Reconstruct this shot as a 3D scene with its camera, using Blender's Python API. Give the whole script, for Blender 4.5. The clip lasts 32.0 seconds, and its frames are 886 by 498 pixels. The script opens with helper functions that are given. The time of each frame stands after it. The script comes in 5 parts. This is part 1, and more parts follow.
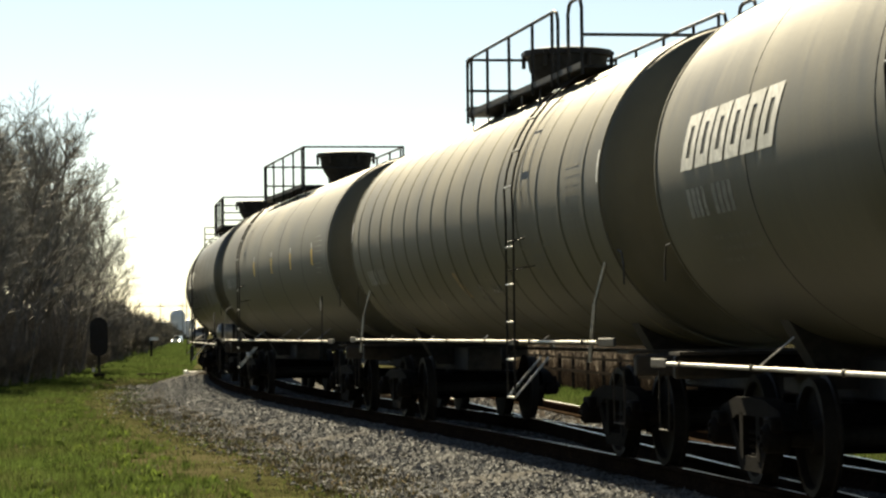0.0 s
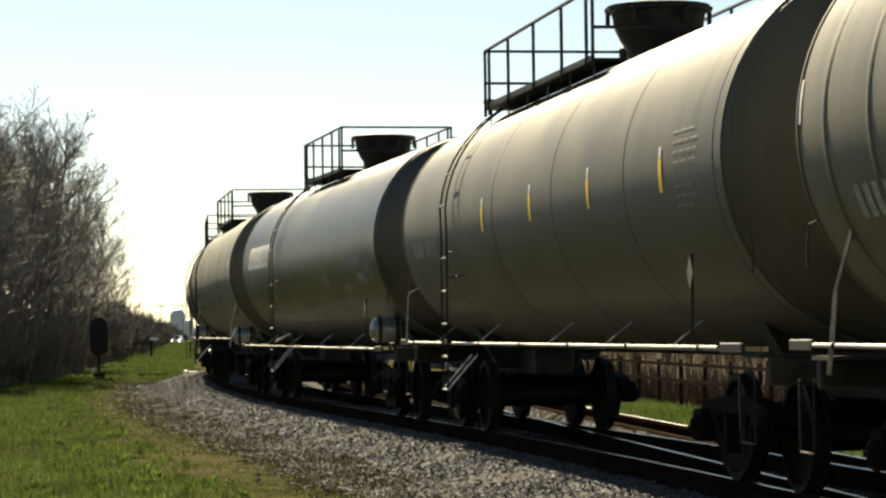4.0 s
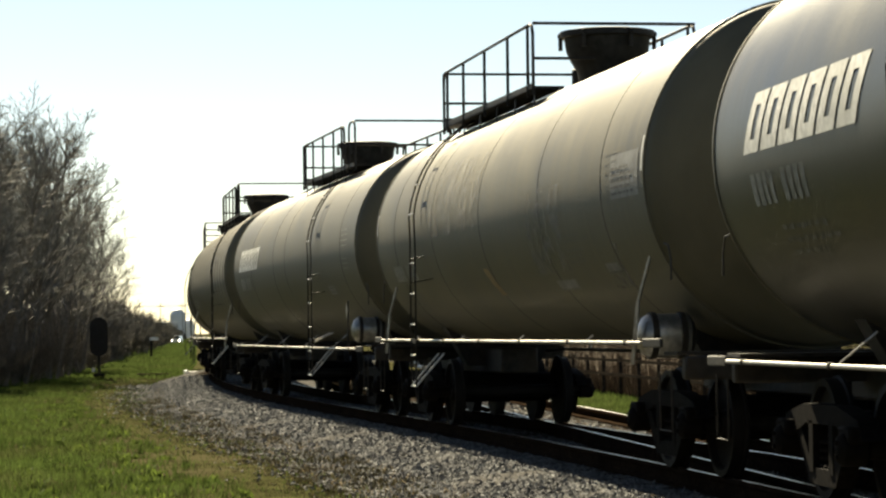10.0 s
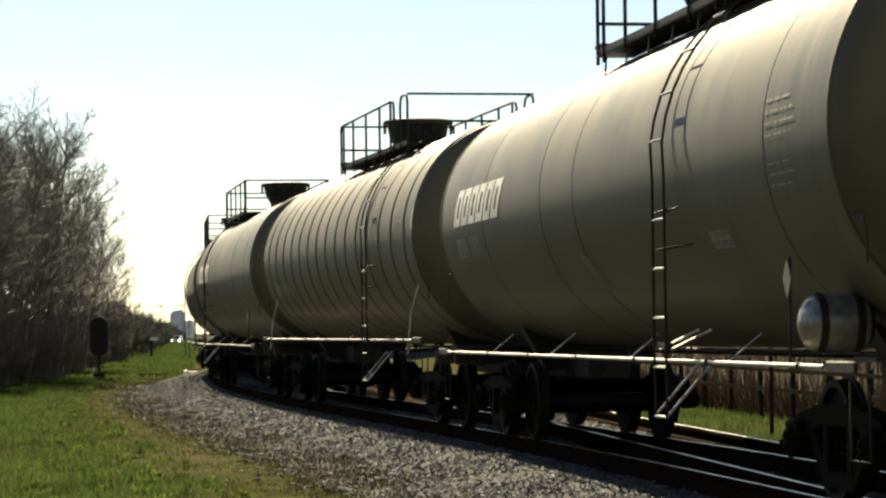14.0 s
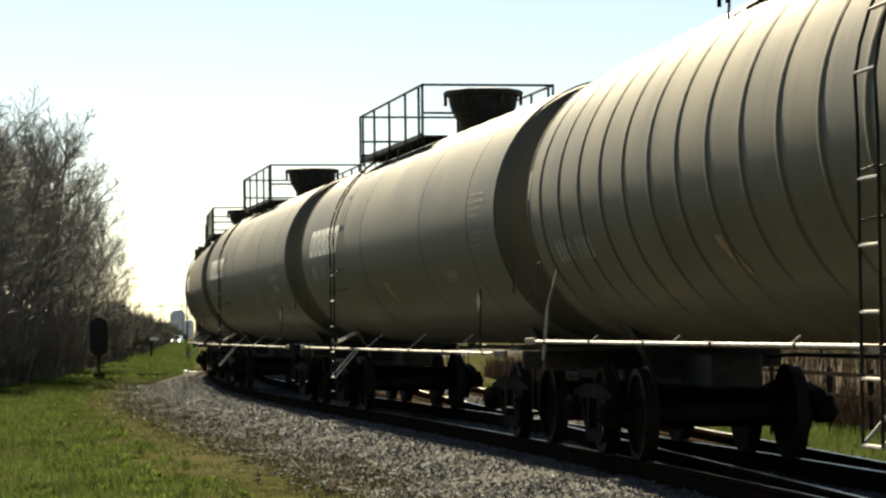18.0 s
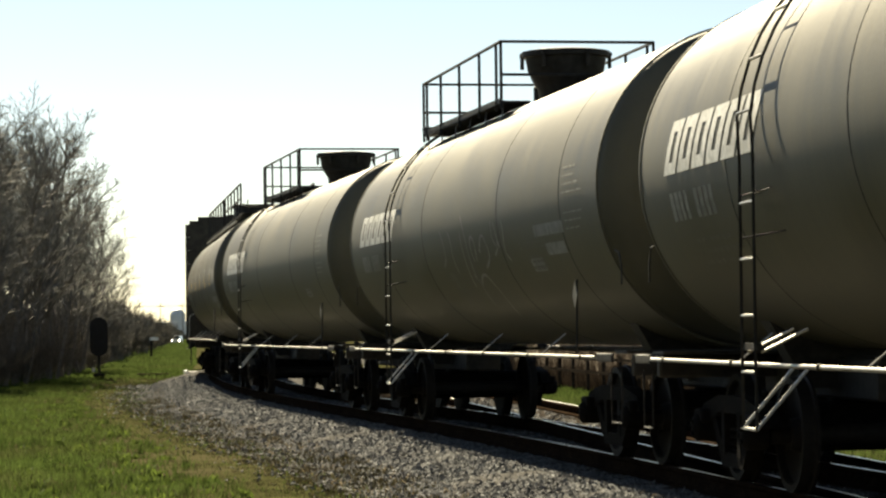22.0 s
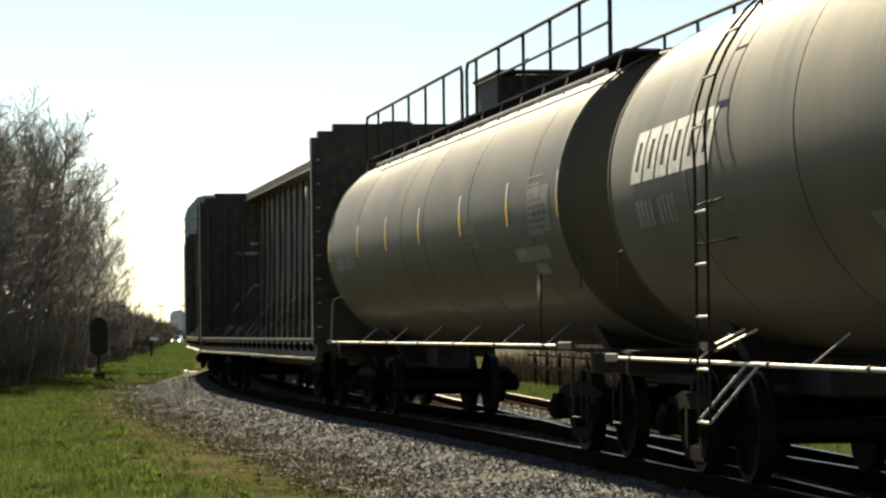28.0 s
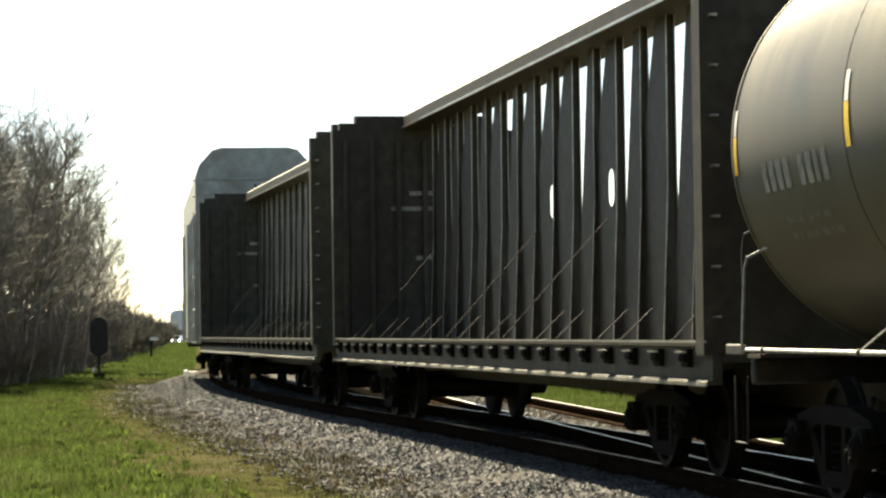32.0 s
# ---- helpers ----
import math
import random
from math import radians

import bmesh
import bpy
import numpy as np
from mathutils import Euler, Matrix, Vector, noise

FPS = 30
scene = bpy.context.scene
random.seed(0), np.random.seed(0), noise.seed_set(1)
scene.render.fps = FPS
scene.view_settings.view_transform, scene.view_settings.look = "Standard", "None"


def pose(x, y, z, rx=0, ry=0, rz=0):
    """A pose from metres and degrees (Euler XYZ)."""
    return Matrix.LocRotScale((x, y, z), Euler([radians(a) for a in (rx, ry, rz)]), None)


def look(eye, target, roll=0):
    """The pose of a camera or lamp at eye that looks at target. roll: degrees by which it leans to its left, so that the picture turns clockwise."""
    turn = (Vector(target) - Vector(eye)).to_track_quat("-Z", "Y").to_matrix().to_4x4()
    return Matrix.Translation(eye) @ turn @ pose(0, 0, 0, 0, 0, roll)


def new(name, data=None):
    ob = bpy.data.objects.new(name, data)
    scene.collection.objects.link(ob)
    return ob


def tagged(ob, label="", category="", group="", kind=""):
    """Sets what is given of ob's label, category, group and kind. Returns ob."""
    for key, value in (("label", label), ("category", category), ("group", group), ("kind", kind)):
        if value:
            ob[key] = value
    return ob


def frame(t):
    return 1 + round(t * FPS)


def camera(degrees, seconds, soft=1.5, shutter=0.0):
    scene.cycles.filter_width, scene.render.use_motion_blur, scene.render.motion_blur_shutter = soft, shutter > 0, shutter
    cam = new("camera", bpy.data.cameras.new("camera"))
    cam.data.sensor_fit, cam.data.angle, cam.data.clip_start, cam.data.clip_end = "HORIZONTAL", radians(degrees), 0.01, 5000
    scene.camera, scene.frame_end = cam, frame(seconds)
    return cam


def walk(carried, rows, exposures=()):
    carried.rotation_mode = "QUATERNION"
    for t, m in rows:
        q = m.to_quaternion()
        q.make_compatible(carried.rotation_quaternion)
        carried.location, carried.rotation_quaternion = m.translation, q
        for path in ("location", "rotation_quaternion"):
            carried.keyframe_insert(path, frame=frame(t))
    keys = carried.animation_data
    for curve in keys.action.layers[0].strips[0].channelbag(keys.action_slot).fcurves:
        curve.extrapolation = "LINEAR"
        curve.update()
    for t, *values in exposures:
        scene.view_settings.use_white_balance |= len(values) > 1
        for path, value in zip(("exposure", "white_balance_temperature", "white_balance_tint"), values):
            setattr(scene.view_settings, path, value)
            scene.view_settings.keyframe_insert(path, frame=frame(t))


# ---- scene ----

# The eye is over the origin, 1.31 m above the top of the rail, which lies at RAIL_Z.
cam = camera(18.91, 32.0, 2.4)
EYE = (0.0, 0.0, 1.325)
RAIL_Z = 0.015
TILT, ROLL = 1.741, -0.72
GAZE = look(EYE, (0.0, math.cos(radians(TILT)) * 100, 1.325 + math.sin(radians(TILT)) * 100), ROLL)
walk(cam, [(0.0, GAZE), (32.0, GAZE)], [(0.0, 1.9, 7700, 6), (27.5, 1.9, 7700, 6), (29.0, 2.1, 7700, 6), (30.5, 2.25, 7700, 6), (32.0, 2.45, 7700, 6)])

# ---- light ----
SUN_AZ, SUN_EL = -14.0, 41.0          # degrees: left of straight ahead, and above the horizon
world = bpy.data.worlds.new("sky")
scene.world = world
world.use_nodes = True
wn = world.node_tree
sky = wn.nodes.new("ShaderNodeTexSky")
sky.sky_type, sky.sun_disc = "NISHITA", False
sky.sun_elevation, sky.sun_rotation = radians(SUN_EL), radians(SUN_AZ)
sky.air_density, sky.dust_density, sky.ozone_density = 0.74, 0.28, 1.2
wn.nodes["Background"].inputs["Strength"].default_value = 0.0355
wn.links.new(sky.outputs["Color"], wn.nodes["Background"].inputs["Color"])
sun_dir = Vector((math.sin(radians(SUN_AZ)) * math.cos(radians(SUN_EL)), math.cos(radians(SUN_AZ)) * math.cos(radians(SUN_EL)), math.sin(radians(SUN_EL))))
sun_data = bpy.data.lights.new("sun", "SUN")
sun_data.energy, sun_data.angle, sun_data.color = 5.0, radians(0.55), (1.0, 0.93, 0.78)
sun_lamp = new("sun", sun_data)
sun_lamp.matrix_world = look(sun_dir * 200, (0, 0, 0))

# ---- the railway's line ----
S_ALL = np.arange(-260.0, 460.0, 0.5)
_kap = np.interp(S_ALL, [-10, 10, 30, 50, 70, 90, 120], [-0.00037, -0.00337, -0.00206, 0.0037, 0.00195, 0.00289, 0.00289])
_kap = np.where(S_ALL < -10, 0.0, _kap)
_z = int(np.argmin(abs(S_ALL)))
_th = np.concatenate([[0], np.cumsum(_kap[:-1] * 0.5)])
LINE_A = _th - _th[_z] - 0.10621
_x = np.concatenate([[0], np.cumsum(np.sin(LINE_A[:-1]) * 0.5)])
_y = np.concatenate([[0], np.cumsum(np.cos(LINE_A[:-1]) * 0.5)])
LINE_X, LINE_Y = 5.0784 + _x - _x[_z], 8.1286 + _y - _y[_z]


def on_line(s, o=0.0):
    """Plan position at s metres along the track, o metres to its camera side, and the heading."""
    a = np.interp(s, S_ALL, LINE_A)
    return np.interp(s, S_ALL, LINE_X) - o * np.cos(a), np.interp(s, S_ALL, LINE_Y) + o * np.sin(a), a


def to_line(x, y):
    """(s, o) of plan points, by the nearest sample of the line."""
    x, y = np.asarray(x, float).ravel(), np.asarray(y, float).ravel()
    k = np.empty(len(x), int)
    for i in range(0, len(x), 4000):
        d = (x[i:i + 4000, None] - LINE_X[None, ::2]) ** 2 + (y[i:i + 4000, None] - LINE_Y[None, ::2]) ** 2
        k[i:i + 4000] = np.argmin(d, 1) * 2
    dx, dy, a = x - LINE_X[k], y - LINE_Y[k], LINE_A[k]
    return S_ALL[k] + dx * np.sin(a) + dy * np.cos(a), -(dx * np.cos(a) - dy * np.sin(a))


def gone(t):
    """Metres that the train has come along the line after t seconds."""
    return 5.8893 * t + 0.002548 * (t - 16) ** 2


# ---- materials ----
def material(name, base, rough=0.6, metal=0.0, grain=8.0, spread=0.35, second=None, stain=1.2, bump=0.15, bump_scale=60.0, spec=0.5, random_tint=0.0, coat=0.0, leafy=0.0):
    """Base colour varied by fine grain and by broad stains towards a second colour, with fine relief."""
    m = bpy.data.materials.new(name)
    m.use_nodes = True
    nt = m.node_tree
    b = nt.nodes["Principled BSDF"]
    second = second or tuple(c * 0.55 for c in base)
    co = nt.nodes.new("ShaderNodeTexCoord")
    n1 = nt.nodes.new("ShaderNodeTexNoise")
    n1.inputs["Scale"].default_value, n1.inputs["Detail"].default_value = grain, 6
    n2 = nt.nodes.new("ShaderNodeTexNoise")
    n2.inputs["Scale"].default_value, n2.inputs["Detail"].default_value = stain, 4
    n3 = nt.nodes.new("ShaderNodeTexNoise")
    n3.inputs["Scale"].default_value, n3.inputs["Detail"].default_value = bump_scale, 3
    for n in (n1, n2, n3):
        nt.links.new(co.outputs["Object"], n.inputs["Vector"])
    r1 = nt.nodes.new("ShaderNodeValToRGB")
    r1.color_ramp.elements[0].position, r1.color_ramp.elements[1].position = 0.35, 0.7
    lo, hi = 1 - spread, 1 + spread
    r1.color_ramp.elements[0].color = (*(c * lo for c in base), 1)
    r1.color_ramp.elements[1].color = (*(min(1, c * hi) for c in base), 1)
    nt.links.new(n1.outputs["Fac"], r1.inputs["Fac"])
    r2 = nt.nodes.new("ShaderNodeValToRGB")
    r2.color_ramp.elements[0].position, r2.color_ramp.elements[1].position = 0.45, 0.72
    r2.color_ramp.elements[0].color, r2.color_ramp.elements[1].color = (0, 0, 0, 1), (0.85, 0.85, 0.85, 1)
    nt.links.new(n2.outputs["Fac"], r2.inputs["Fac"])
    mix = nt.nodes.new("ShaderNodeMix")
    mix.data_type = "RGBA"
    nt.links.new(r2.outputs["Color"], mix.inputs["Factor"])
    nt.links.new(r1.outputs["Color"], mix.inputs["A"])
    mix.inputs["B"].default_value = (*second, 1)
    out = mix.outputs["Result"]
    if random_tint:
        oi = nt.nodes.new("ShaderNodeNewGeometry")
        hs = nt.nodes.new("ShaderNodeHueSaturation")
        mr = nt.nodes.new("ShaderNodeMapRange")
        mr.inputs["To Min"].default_value, mr.inputs["To Max"].default_value = 1 - random_tint, 1 + random_tint
        nt.links.new(oi.outputs["Random Per Island"], mr.inputs["Value"])
        nt.links.new(mr.outputs["Result"], hs.inputs["Value"])
        nt.links.new(out, hs.inputs["Color"])
        out = hs.outputs["Color"]
    nt.links.new(out, b.inputs["Base Color"])
    b.inputs["Roughness"].default_value, b.inputs["Metallic"].default_value = rough, metal
    b.inputs["Specular IOR Level"].default_value = spec
    b.inputs["Coat Weight"].default_value = coat
    if bump:
        bn = nt.nodes.new("ShaderNodeBump")
        bn.inputs["Strength"].default_value, bn.inputs["Distance"].default_value = bump, 0.02
        nt.links.new(n3.outputs["Fac"], bn.inputs["Height"])
        nt.links.new(bn.outputs["Normal"], b.inputs["Normal"])
    if leafy:
        tr = nt.nodes.new("ShaderNodeBsdfTranslucent")
        ms = nt.nodes.new("ShaderNodeMixShader")
        ms.inputs["Fac"].default_value = leafy
        nt.links.new(out, tr.inputs["Color"])
        nt.links.new(b.outputs["BSDF"], ms.inputs[1])
        nt.links.new(tr.outputs["BSDF"], ms.inputs[2])
        nt.links.new(ms.outputs["Shader"], nt.nodes["Material Output"].inputs["Surface"])
    return m


def tank_paint(name, base, dust, rough=0.42, streak=0.5, spec=0.6):
    """Old tank paint: dust and run-off streaks that go round the shell, gloss broken by dirt."""
    m = bpy.data.materials.new(name)
    m.use_nodes = True
    nt = m.node_tree
    b = nt.nodes["Principled BSDF"]
    co = nt.nodes.new("ShaderNodeTexCoord")
    mp = nt.nodes.new("ShaderNodeMapping")
    mp.inputs["Scale"].default_value = (5.0, 0.5, 0.35)
    n1 = nt.nodes.new("ShaderNodeTexNoise")
    n1.inputs["Scale"].default_value, n1.inputs["Detail"].default_value = 1.6, 7
    n2 = nt.nodes.new("ShaderNodeTexNoise")
    n2.inputs["Scale"].default_value, n2.inputs["Detail"].default_value = 0.7, 5
    n3 = nt.nodes.new("ShaderNodeTexNoise")
    n3.inputs["Scale"].default_value, n3.inputs["Detail"].default_value = 35, 5
    nt.links.new(co.outputs["Object"], mp.inputs["Vector"])
    nt.links.new(mp.outputs["Vector"], n1.inputs["Vector"])
    nt.links.new(co.outputs["Object"], n2.inputs["Vector"])
    nt.links.new(co.outputs["Object"], n3.inputs["Vector"])
    add = nt.nodes.new("ShaderNodeMath")
    add.operation = "MULTIPLY_ADD"
    nt.links.new(n1.outputs["Fac"], add.inputs[0])
    add.inputs[1].default_value = streak
    nt.links.new(n2.outputs["Fac"], add.inputs[2])
    ramp = nt.nodes.new("ShaderNodeValToRGB")
    ramp.color_ramp.elements[0].position, ramp.color_ramp.elements[1].position = 0.45, 1.0
    ramp.color_ramp.elements[0].color = (*base, 1)
    ramp.color_ramp.elements[1].color = (*dust, 1)
    nt.links.new(add.outputs["Value"], ramp.inputs["Fac"])
    nt.links.new(ramp.outputs["Color"], b.inputs["Base Color"])
    rr = nt.nodes.new("ShaderNodeMapRange")
    rr.inputs["To Min"].default_value, rr.inputs["To Max"].default_value = rough - 0.1, rough + 0.16
    nt.links.new(add.outputs["Value"], rr.inputs["Value"])
    nt.links.new(rr.outputs["Result"], b.inputs["Roughness"])
    bn = nt.nodes.new("ShaderNodeBump")
    b.inputs["Specular IOR Level"].default_value = spec
    b.inputs["Specular Tint"].default_value = (0.97, 0.95, 0.82, 1)
    bn.inputs["Strength"].default_value, bn.inputs["Distance"].default_value = 0.12, 0.01
    nt.links.new(n3.outputs["Fac"], bn.inputs["Height"])
    nt.links.new(bn.outputs["Normal"], b.inputs["Normal"])
    return m


TANK_DUSTY = tank_paint("dusty_black_tank_paint", (0.024, 0.022, 0.014), (0.102, 0.093, 0.064), 0.45, 0.5, 0.55)
TANK_SHINY = tank_paint("glossy_black_tank_paint", (0.016, 0.015, 0.011), (0.056, 0.053, 0.040), 0.34, 0.3, 0.75)
TANK_BROWN = tank_paint("brown_dusted_tank_paint", (0.032, 0.029, 0.018), (0.124, 0.110, 0.072), 0.47, 0.5, 0.55)
TANK_BLACK = tank_paint("black_tank_paint", (0.020, 0.018, 0.012), (0.080, 0.071, 0.046), 0.44, 0.4, 0.55)
STEEL_DARK = material("dirty_black_steel", (0.022, 0.02, 0.017), 0.6, 0.0, 12, 0.4, (0.045, 0.034, 0.024), spec=0.2)
RUNNING_GEAR = material("oily_cast_steel", (0.008, 0.007, 0.006), 0.75, 0.0, 14, 0.4, (0.010, 0.008, 0.006), spec=0.03)
HANDRAIL = material("worn_handrail_steel", (0.42, 0.40, 0.35), 0.35, 0.5, 20, 0.3, (0.12, 0.10, 0.08), bump=0.05)
PLATE_DULL = material("dull_grey_steel_plate", (0.036, 0.035, 0.031), 0.6, 0.0, 14, 0.3, (0.05, 0.044, 0.037), bump=0.1, spec=0.15)
CYLINDER_STEEL = material("worn_cylinder_steel", (0.38, 0.37, 0.34), 0.3, 0.6, 14, 0.3, (0.06, 0.055, 0.05), bump=0.05)
WHEEL_TREAD = material("wheel_steel", (0.013, 0.011, 0.009), 0.6, 0.0, 20, 0.3, spec=0.1)
SEAM = material("weld_seam_dirt", (0.03, 0.027, 0.022), 0.7, 0.0, 20, 0.3)
WHITE_MARK = material("faded_white_stencil_paint", (0.62, 0.62, 0.58), 0.6, 0.0, 14, 0.2, (0.4, 0.4, 0.36), bump=0.0)
GREY_MARK = material("dirty_grey_stencil_paint", (0.26, 0.255, 0.22), 0.65, 0.0, 14, 0.3, (0.13, 0.125, 0.10), bump=0.0)
FAINT_MARK = material("faint_stencil_paint", (0.115, 0.11, 0.085), 0.65, 0.0, 14, 0.3, (0.11, 0.105, 0.085), bump=0.0)
PANEL_PALE = material("faded_pale_grey_panel", (0.19, 0.19, 0.175), 0.6, 0.0, 9, 0.3, (0.12, 0.115, 0.10), bump=0.0)
PANEL_BUFF = material("faded_buff_panel", (0.15, 0.125, 0.07), 0.6, 0.0, 9, 0.25, (0.12, 0.10, 0.06), bump=0.0)
PANEL_INK = material("dark_panel_ink", (0.085, 0.082, 0.072), 0.7, 0.0, 9, 0.2, bump=0.0)
CHALK = material("pale_chalk_line", (0.30, 0.29, 0.27), 0.8, 0.0, 20, 0.35, (0.16, 0.155, 0.14), 3.0, 0.0)
RUST_MARK = material("tan_placard_paint", (0.24, 0.17, 0.085), 0.7, 0.0, 14, 0.3, bump=0.0)
YELLOW_TAPE = material("yellow_reflective_tape", (1.0, 0.62, 0.01), 0.42, 0.7, 30, 0.1, (0.95, 0.45, 0.005), bump=0.0, spec=0.3)
BEAM_PAINT = material("brown_centerbeam_paint", (0.052, 0.045, 0.033), 0.6, 0.0, 6, 0.3, (0.040, 0.033, 0.024), spec=0.2)
GREEN_PAINT = material("dark_green_car_paint", (0.052, 0.052, 0.039), 0.55, 0.0, 6, 0.3, (0.042, 0.040, 0.03), spec=0.2)
BOX_GREY = material("weathered_grey_boxcar_paint", (0.30, 0.33, 0.32), 0.5, 0.0, 4, 0.2, (0.2, 0.19, 0.17))
RAIL_SIDE = material("rusty_rail_side", (0.024, 0.016, 0.011), 0.8, 0.0, 20, 0.4, spec=0.0)
RAIL_TOP = material("polished_rail_head", (0.85, 0.80, 0.68), 0.30, 1.0, 30, 0.1, (0.45, 0.42, 0.38), bump=0.02)
TIE_WOOD = material("creosoted_tie_wood", (0.05, 0.040, 0.030), 0.85, 0.0, 9, 0.4, (0.08, 0.065, 0.05), spec=0.0)
BALLAST = material("grey_ballast_bed", (0.084, 0.082, 0.077), 0.9, 0.0, 18, 0.5, (0.056, 0.051, 0.045), 0.8, 0.6, 25, spec=0.0)
STONE = material("grey_ballast_stone", (0.104, 0.106, 0.105), 0.8, 0.0, 14, 0.3, (0.070, 0.068, 0.066), 2.0, 0.3, 40, spec=0.2, random_tint=0.55)
STRAW = material("bleached_straw", (0.17, 0.135, 0.085), 0.8, 0.0, 2.0, 0.3, (0.09, 0.07, 0.045), 0.6, 0.0, spec=0.0, random_tint=0.4, leafy=0.4)
WEED = material("light_green_weed_leaves", (0.075, 0.105, 0.022), 0.6, 0.0, 2.0, 0.3, (0.06, 0.085, 0.018), 0.6, 0.0, spec=0.1, random_tint=0.35, leafy=0.45)
SOIL = material("turf_soil", (0.038, 0.038, 0.016), 0.95, 0.0, 3.0, 0.4, (0.055, 0.047, 0.027), 0.35, 0.5, 30, spec=0.0)
GRASS = material("spring_grass_blades", (0.044, 0.066, 0.017), 0.75, 0.0, 0.8, 0.35, (0.053, 0.061, 0.022), 0.25, 0.0, spec=0.0, random_tint=0.35, leafy=0.5)
OLIVE_GRASS = material("olive_turf_blades", (0.048, 0.044, 0.024), 0.8, 0.0, 1.0, 0.3, (0.066, 0.055, 0.037), 0.4, 0.0, spec=0.0, random_tint=0.35, leafy=0.2)
DRY_GRASS = material("dry_winter_grass", (0.040, 0.030, 0.022), 0.8, 0.0, 2.0, 0.3, (0.03, 0.022, 0.016), 0.6, 0.0, spec=0.0, random_tint=0.5, leafy=0.15)
PALE_REED = material("pale_dry_reed", (0.14, 0.12, 0.10), 0.8, 0.0, 2.0, 0.35, (0.09, 0.07, 0.05), 3.0, 0.0, spec=0.0, random_tint=0.6, leafy=0.45)
BARK = material("grey_brown_bark", (0.15, 0.135, 0.115), 0.9, 0.0, 6, 0.4, (0.09, 0.08, 0.065), 1.0, 0.3, 20)
TWIG = material("grey_brown_twigs", (0.155, 0.152, 0.136), 0.85, 0.0, 1.0, 0.3, (0.10, 0.096, 0.085), 0.5, 0.0, random_tint=0.3)
SHRUB = material("dark_brown_shrub_twigs", (0.130, 0.115, 0.095), 0.9, 0.0, 1.0, 0.35, (0.10, 0.087, 0.07), 0.4, 0.0, spec=0.1, random_tint=0.35)
SILO = material("pale_blue_grey_silo_steel", (0.62, 0.63, 0.62), 0.5, 0.0, 0.5, 0.04, (0.56, 0.57, 0.56), 0.1, 0.0)
# for the distant shrubs: haze is put into a paler twig colour
HAZED_TWIG = material("pale_grey_brown_far_twigs", (0.15, 0.135, 0.11), 0.9, 0.0, 1.0, 0.3, (0.10, 0.09, 0.075), 0.4, 0.0, spec=0.1, random_tint=0.35)
PALE_GREY = material("pale_grey_matt", (0.34, 0.33, 0.31), 0.9, 0.0, 6, 0.3)
POST_WOOD = material("weathered_post_wood", (0.028, 0.024, 0.020), 0.9, 0.0, 8, 0.4, spec=0.0)
PLATE_WHITE = material("white_enamel_plate", (0.75, 0.75, 0.72), 0.4, 0.0, 8, 0.1, bump=0.0)
SIGNAL_BLACK = material("matt_black_signal_paint", (0.012, 0.012, 0.013), 0.8, 0.0, 8, 0.3)
BIRD_BROWN = material("dark_brown_feathers", (0.05, 0.04, 0.032), 0.8, 0.0, 40, 0.3, bump=0.0)
CAR_PAINT = material("silver_car_paint", (0.55, 0.56, 0.57), 0.25, 0.6, 5, 0.05, bump=0.0)
GLASS_DARK = material("dark_window_glass", (0.02, 0.022, 0.025), 0.08, 0.0, 2, 0.1, bump=0.0)


def smear_paint(name, colour):
    """Chalky spray paint, worn through in blotches."""
    m = material(name, colour, 0.8, 0.0, 10, 0.25, bump=0.0, spec=0.1)
    nt = m.node_tree
    co = nt.nodes.new("ShaderNodeTexCoord")
    n = nt.nodes.new("ShaderNodeTexNoise")
    n.inputs["Scale"].default_value, n.inputs["Detail"].default_value, n.inputs["Distortion"].default_value = 2.6, 7, 1.4
    nt.links.new(co.outputs["Object"], n.inputs["Vector"])
    ramp = nt.nodes.new("ShaderNodeValToRGB")
    ramp.color_ramp.elements[0].position, ramp.color_ramp.elements[1].position = 0.46, 0.62
    ramp.color_ramp.elements[1].color = (0.48, 0.48, 0.48, 1)
    nt.links.new(n.outputs["Fac"], ramp.inputs["Fac"])
    clear = nt.nodes.new("ShaderNodeBsdfTransparent")
    mix = nt.nodes.new("ShaderNodeMixShader")
    nt.links.new(ramp.outputs["Color"], mix.inputs["Fac"])
    nt.links.new(clear.outputs["BSDF"], mix.inputs[1])
    nt.links.new(nt.nodes["Principled BSDF"].outputs["BSDF"], mix.inputs[2])
    nt.links.new(mix.outputs["Shader"], nt.nodes["Material Output"].inputs["Surface"])
    return m


SMEAR = smear_paint("chalky_spray_paint", (0.34, 0.33, 0.30))


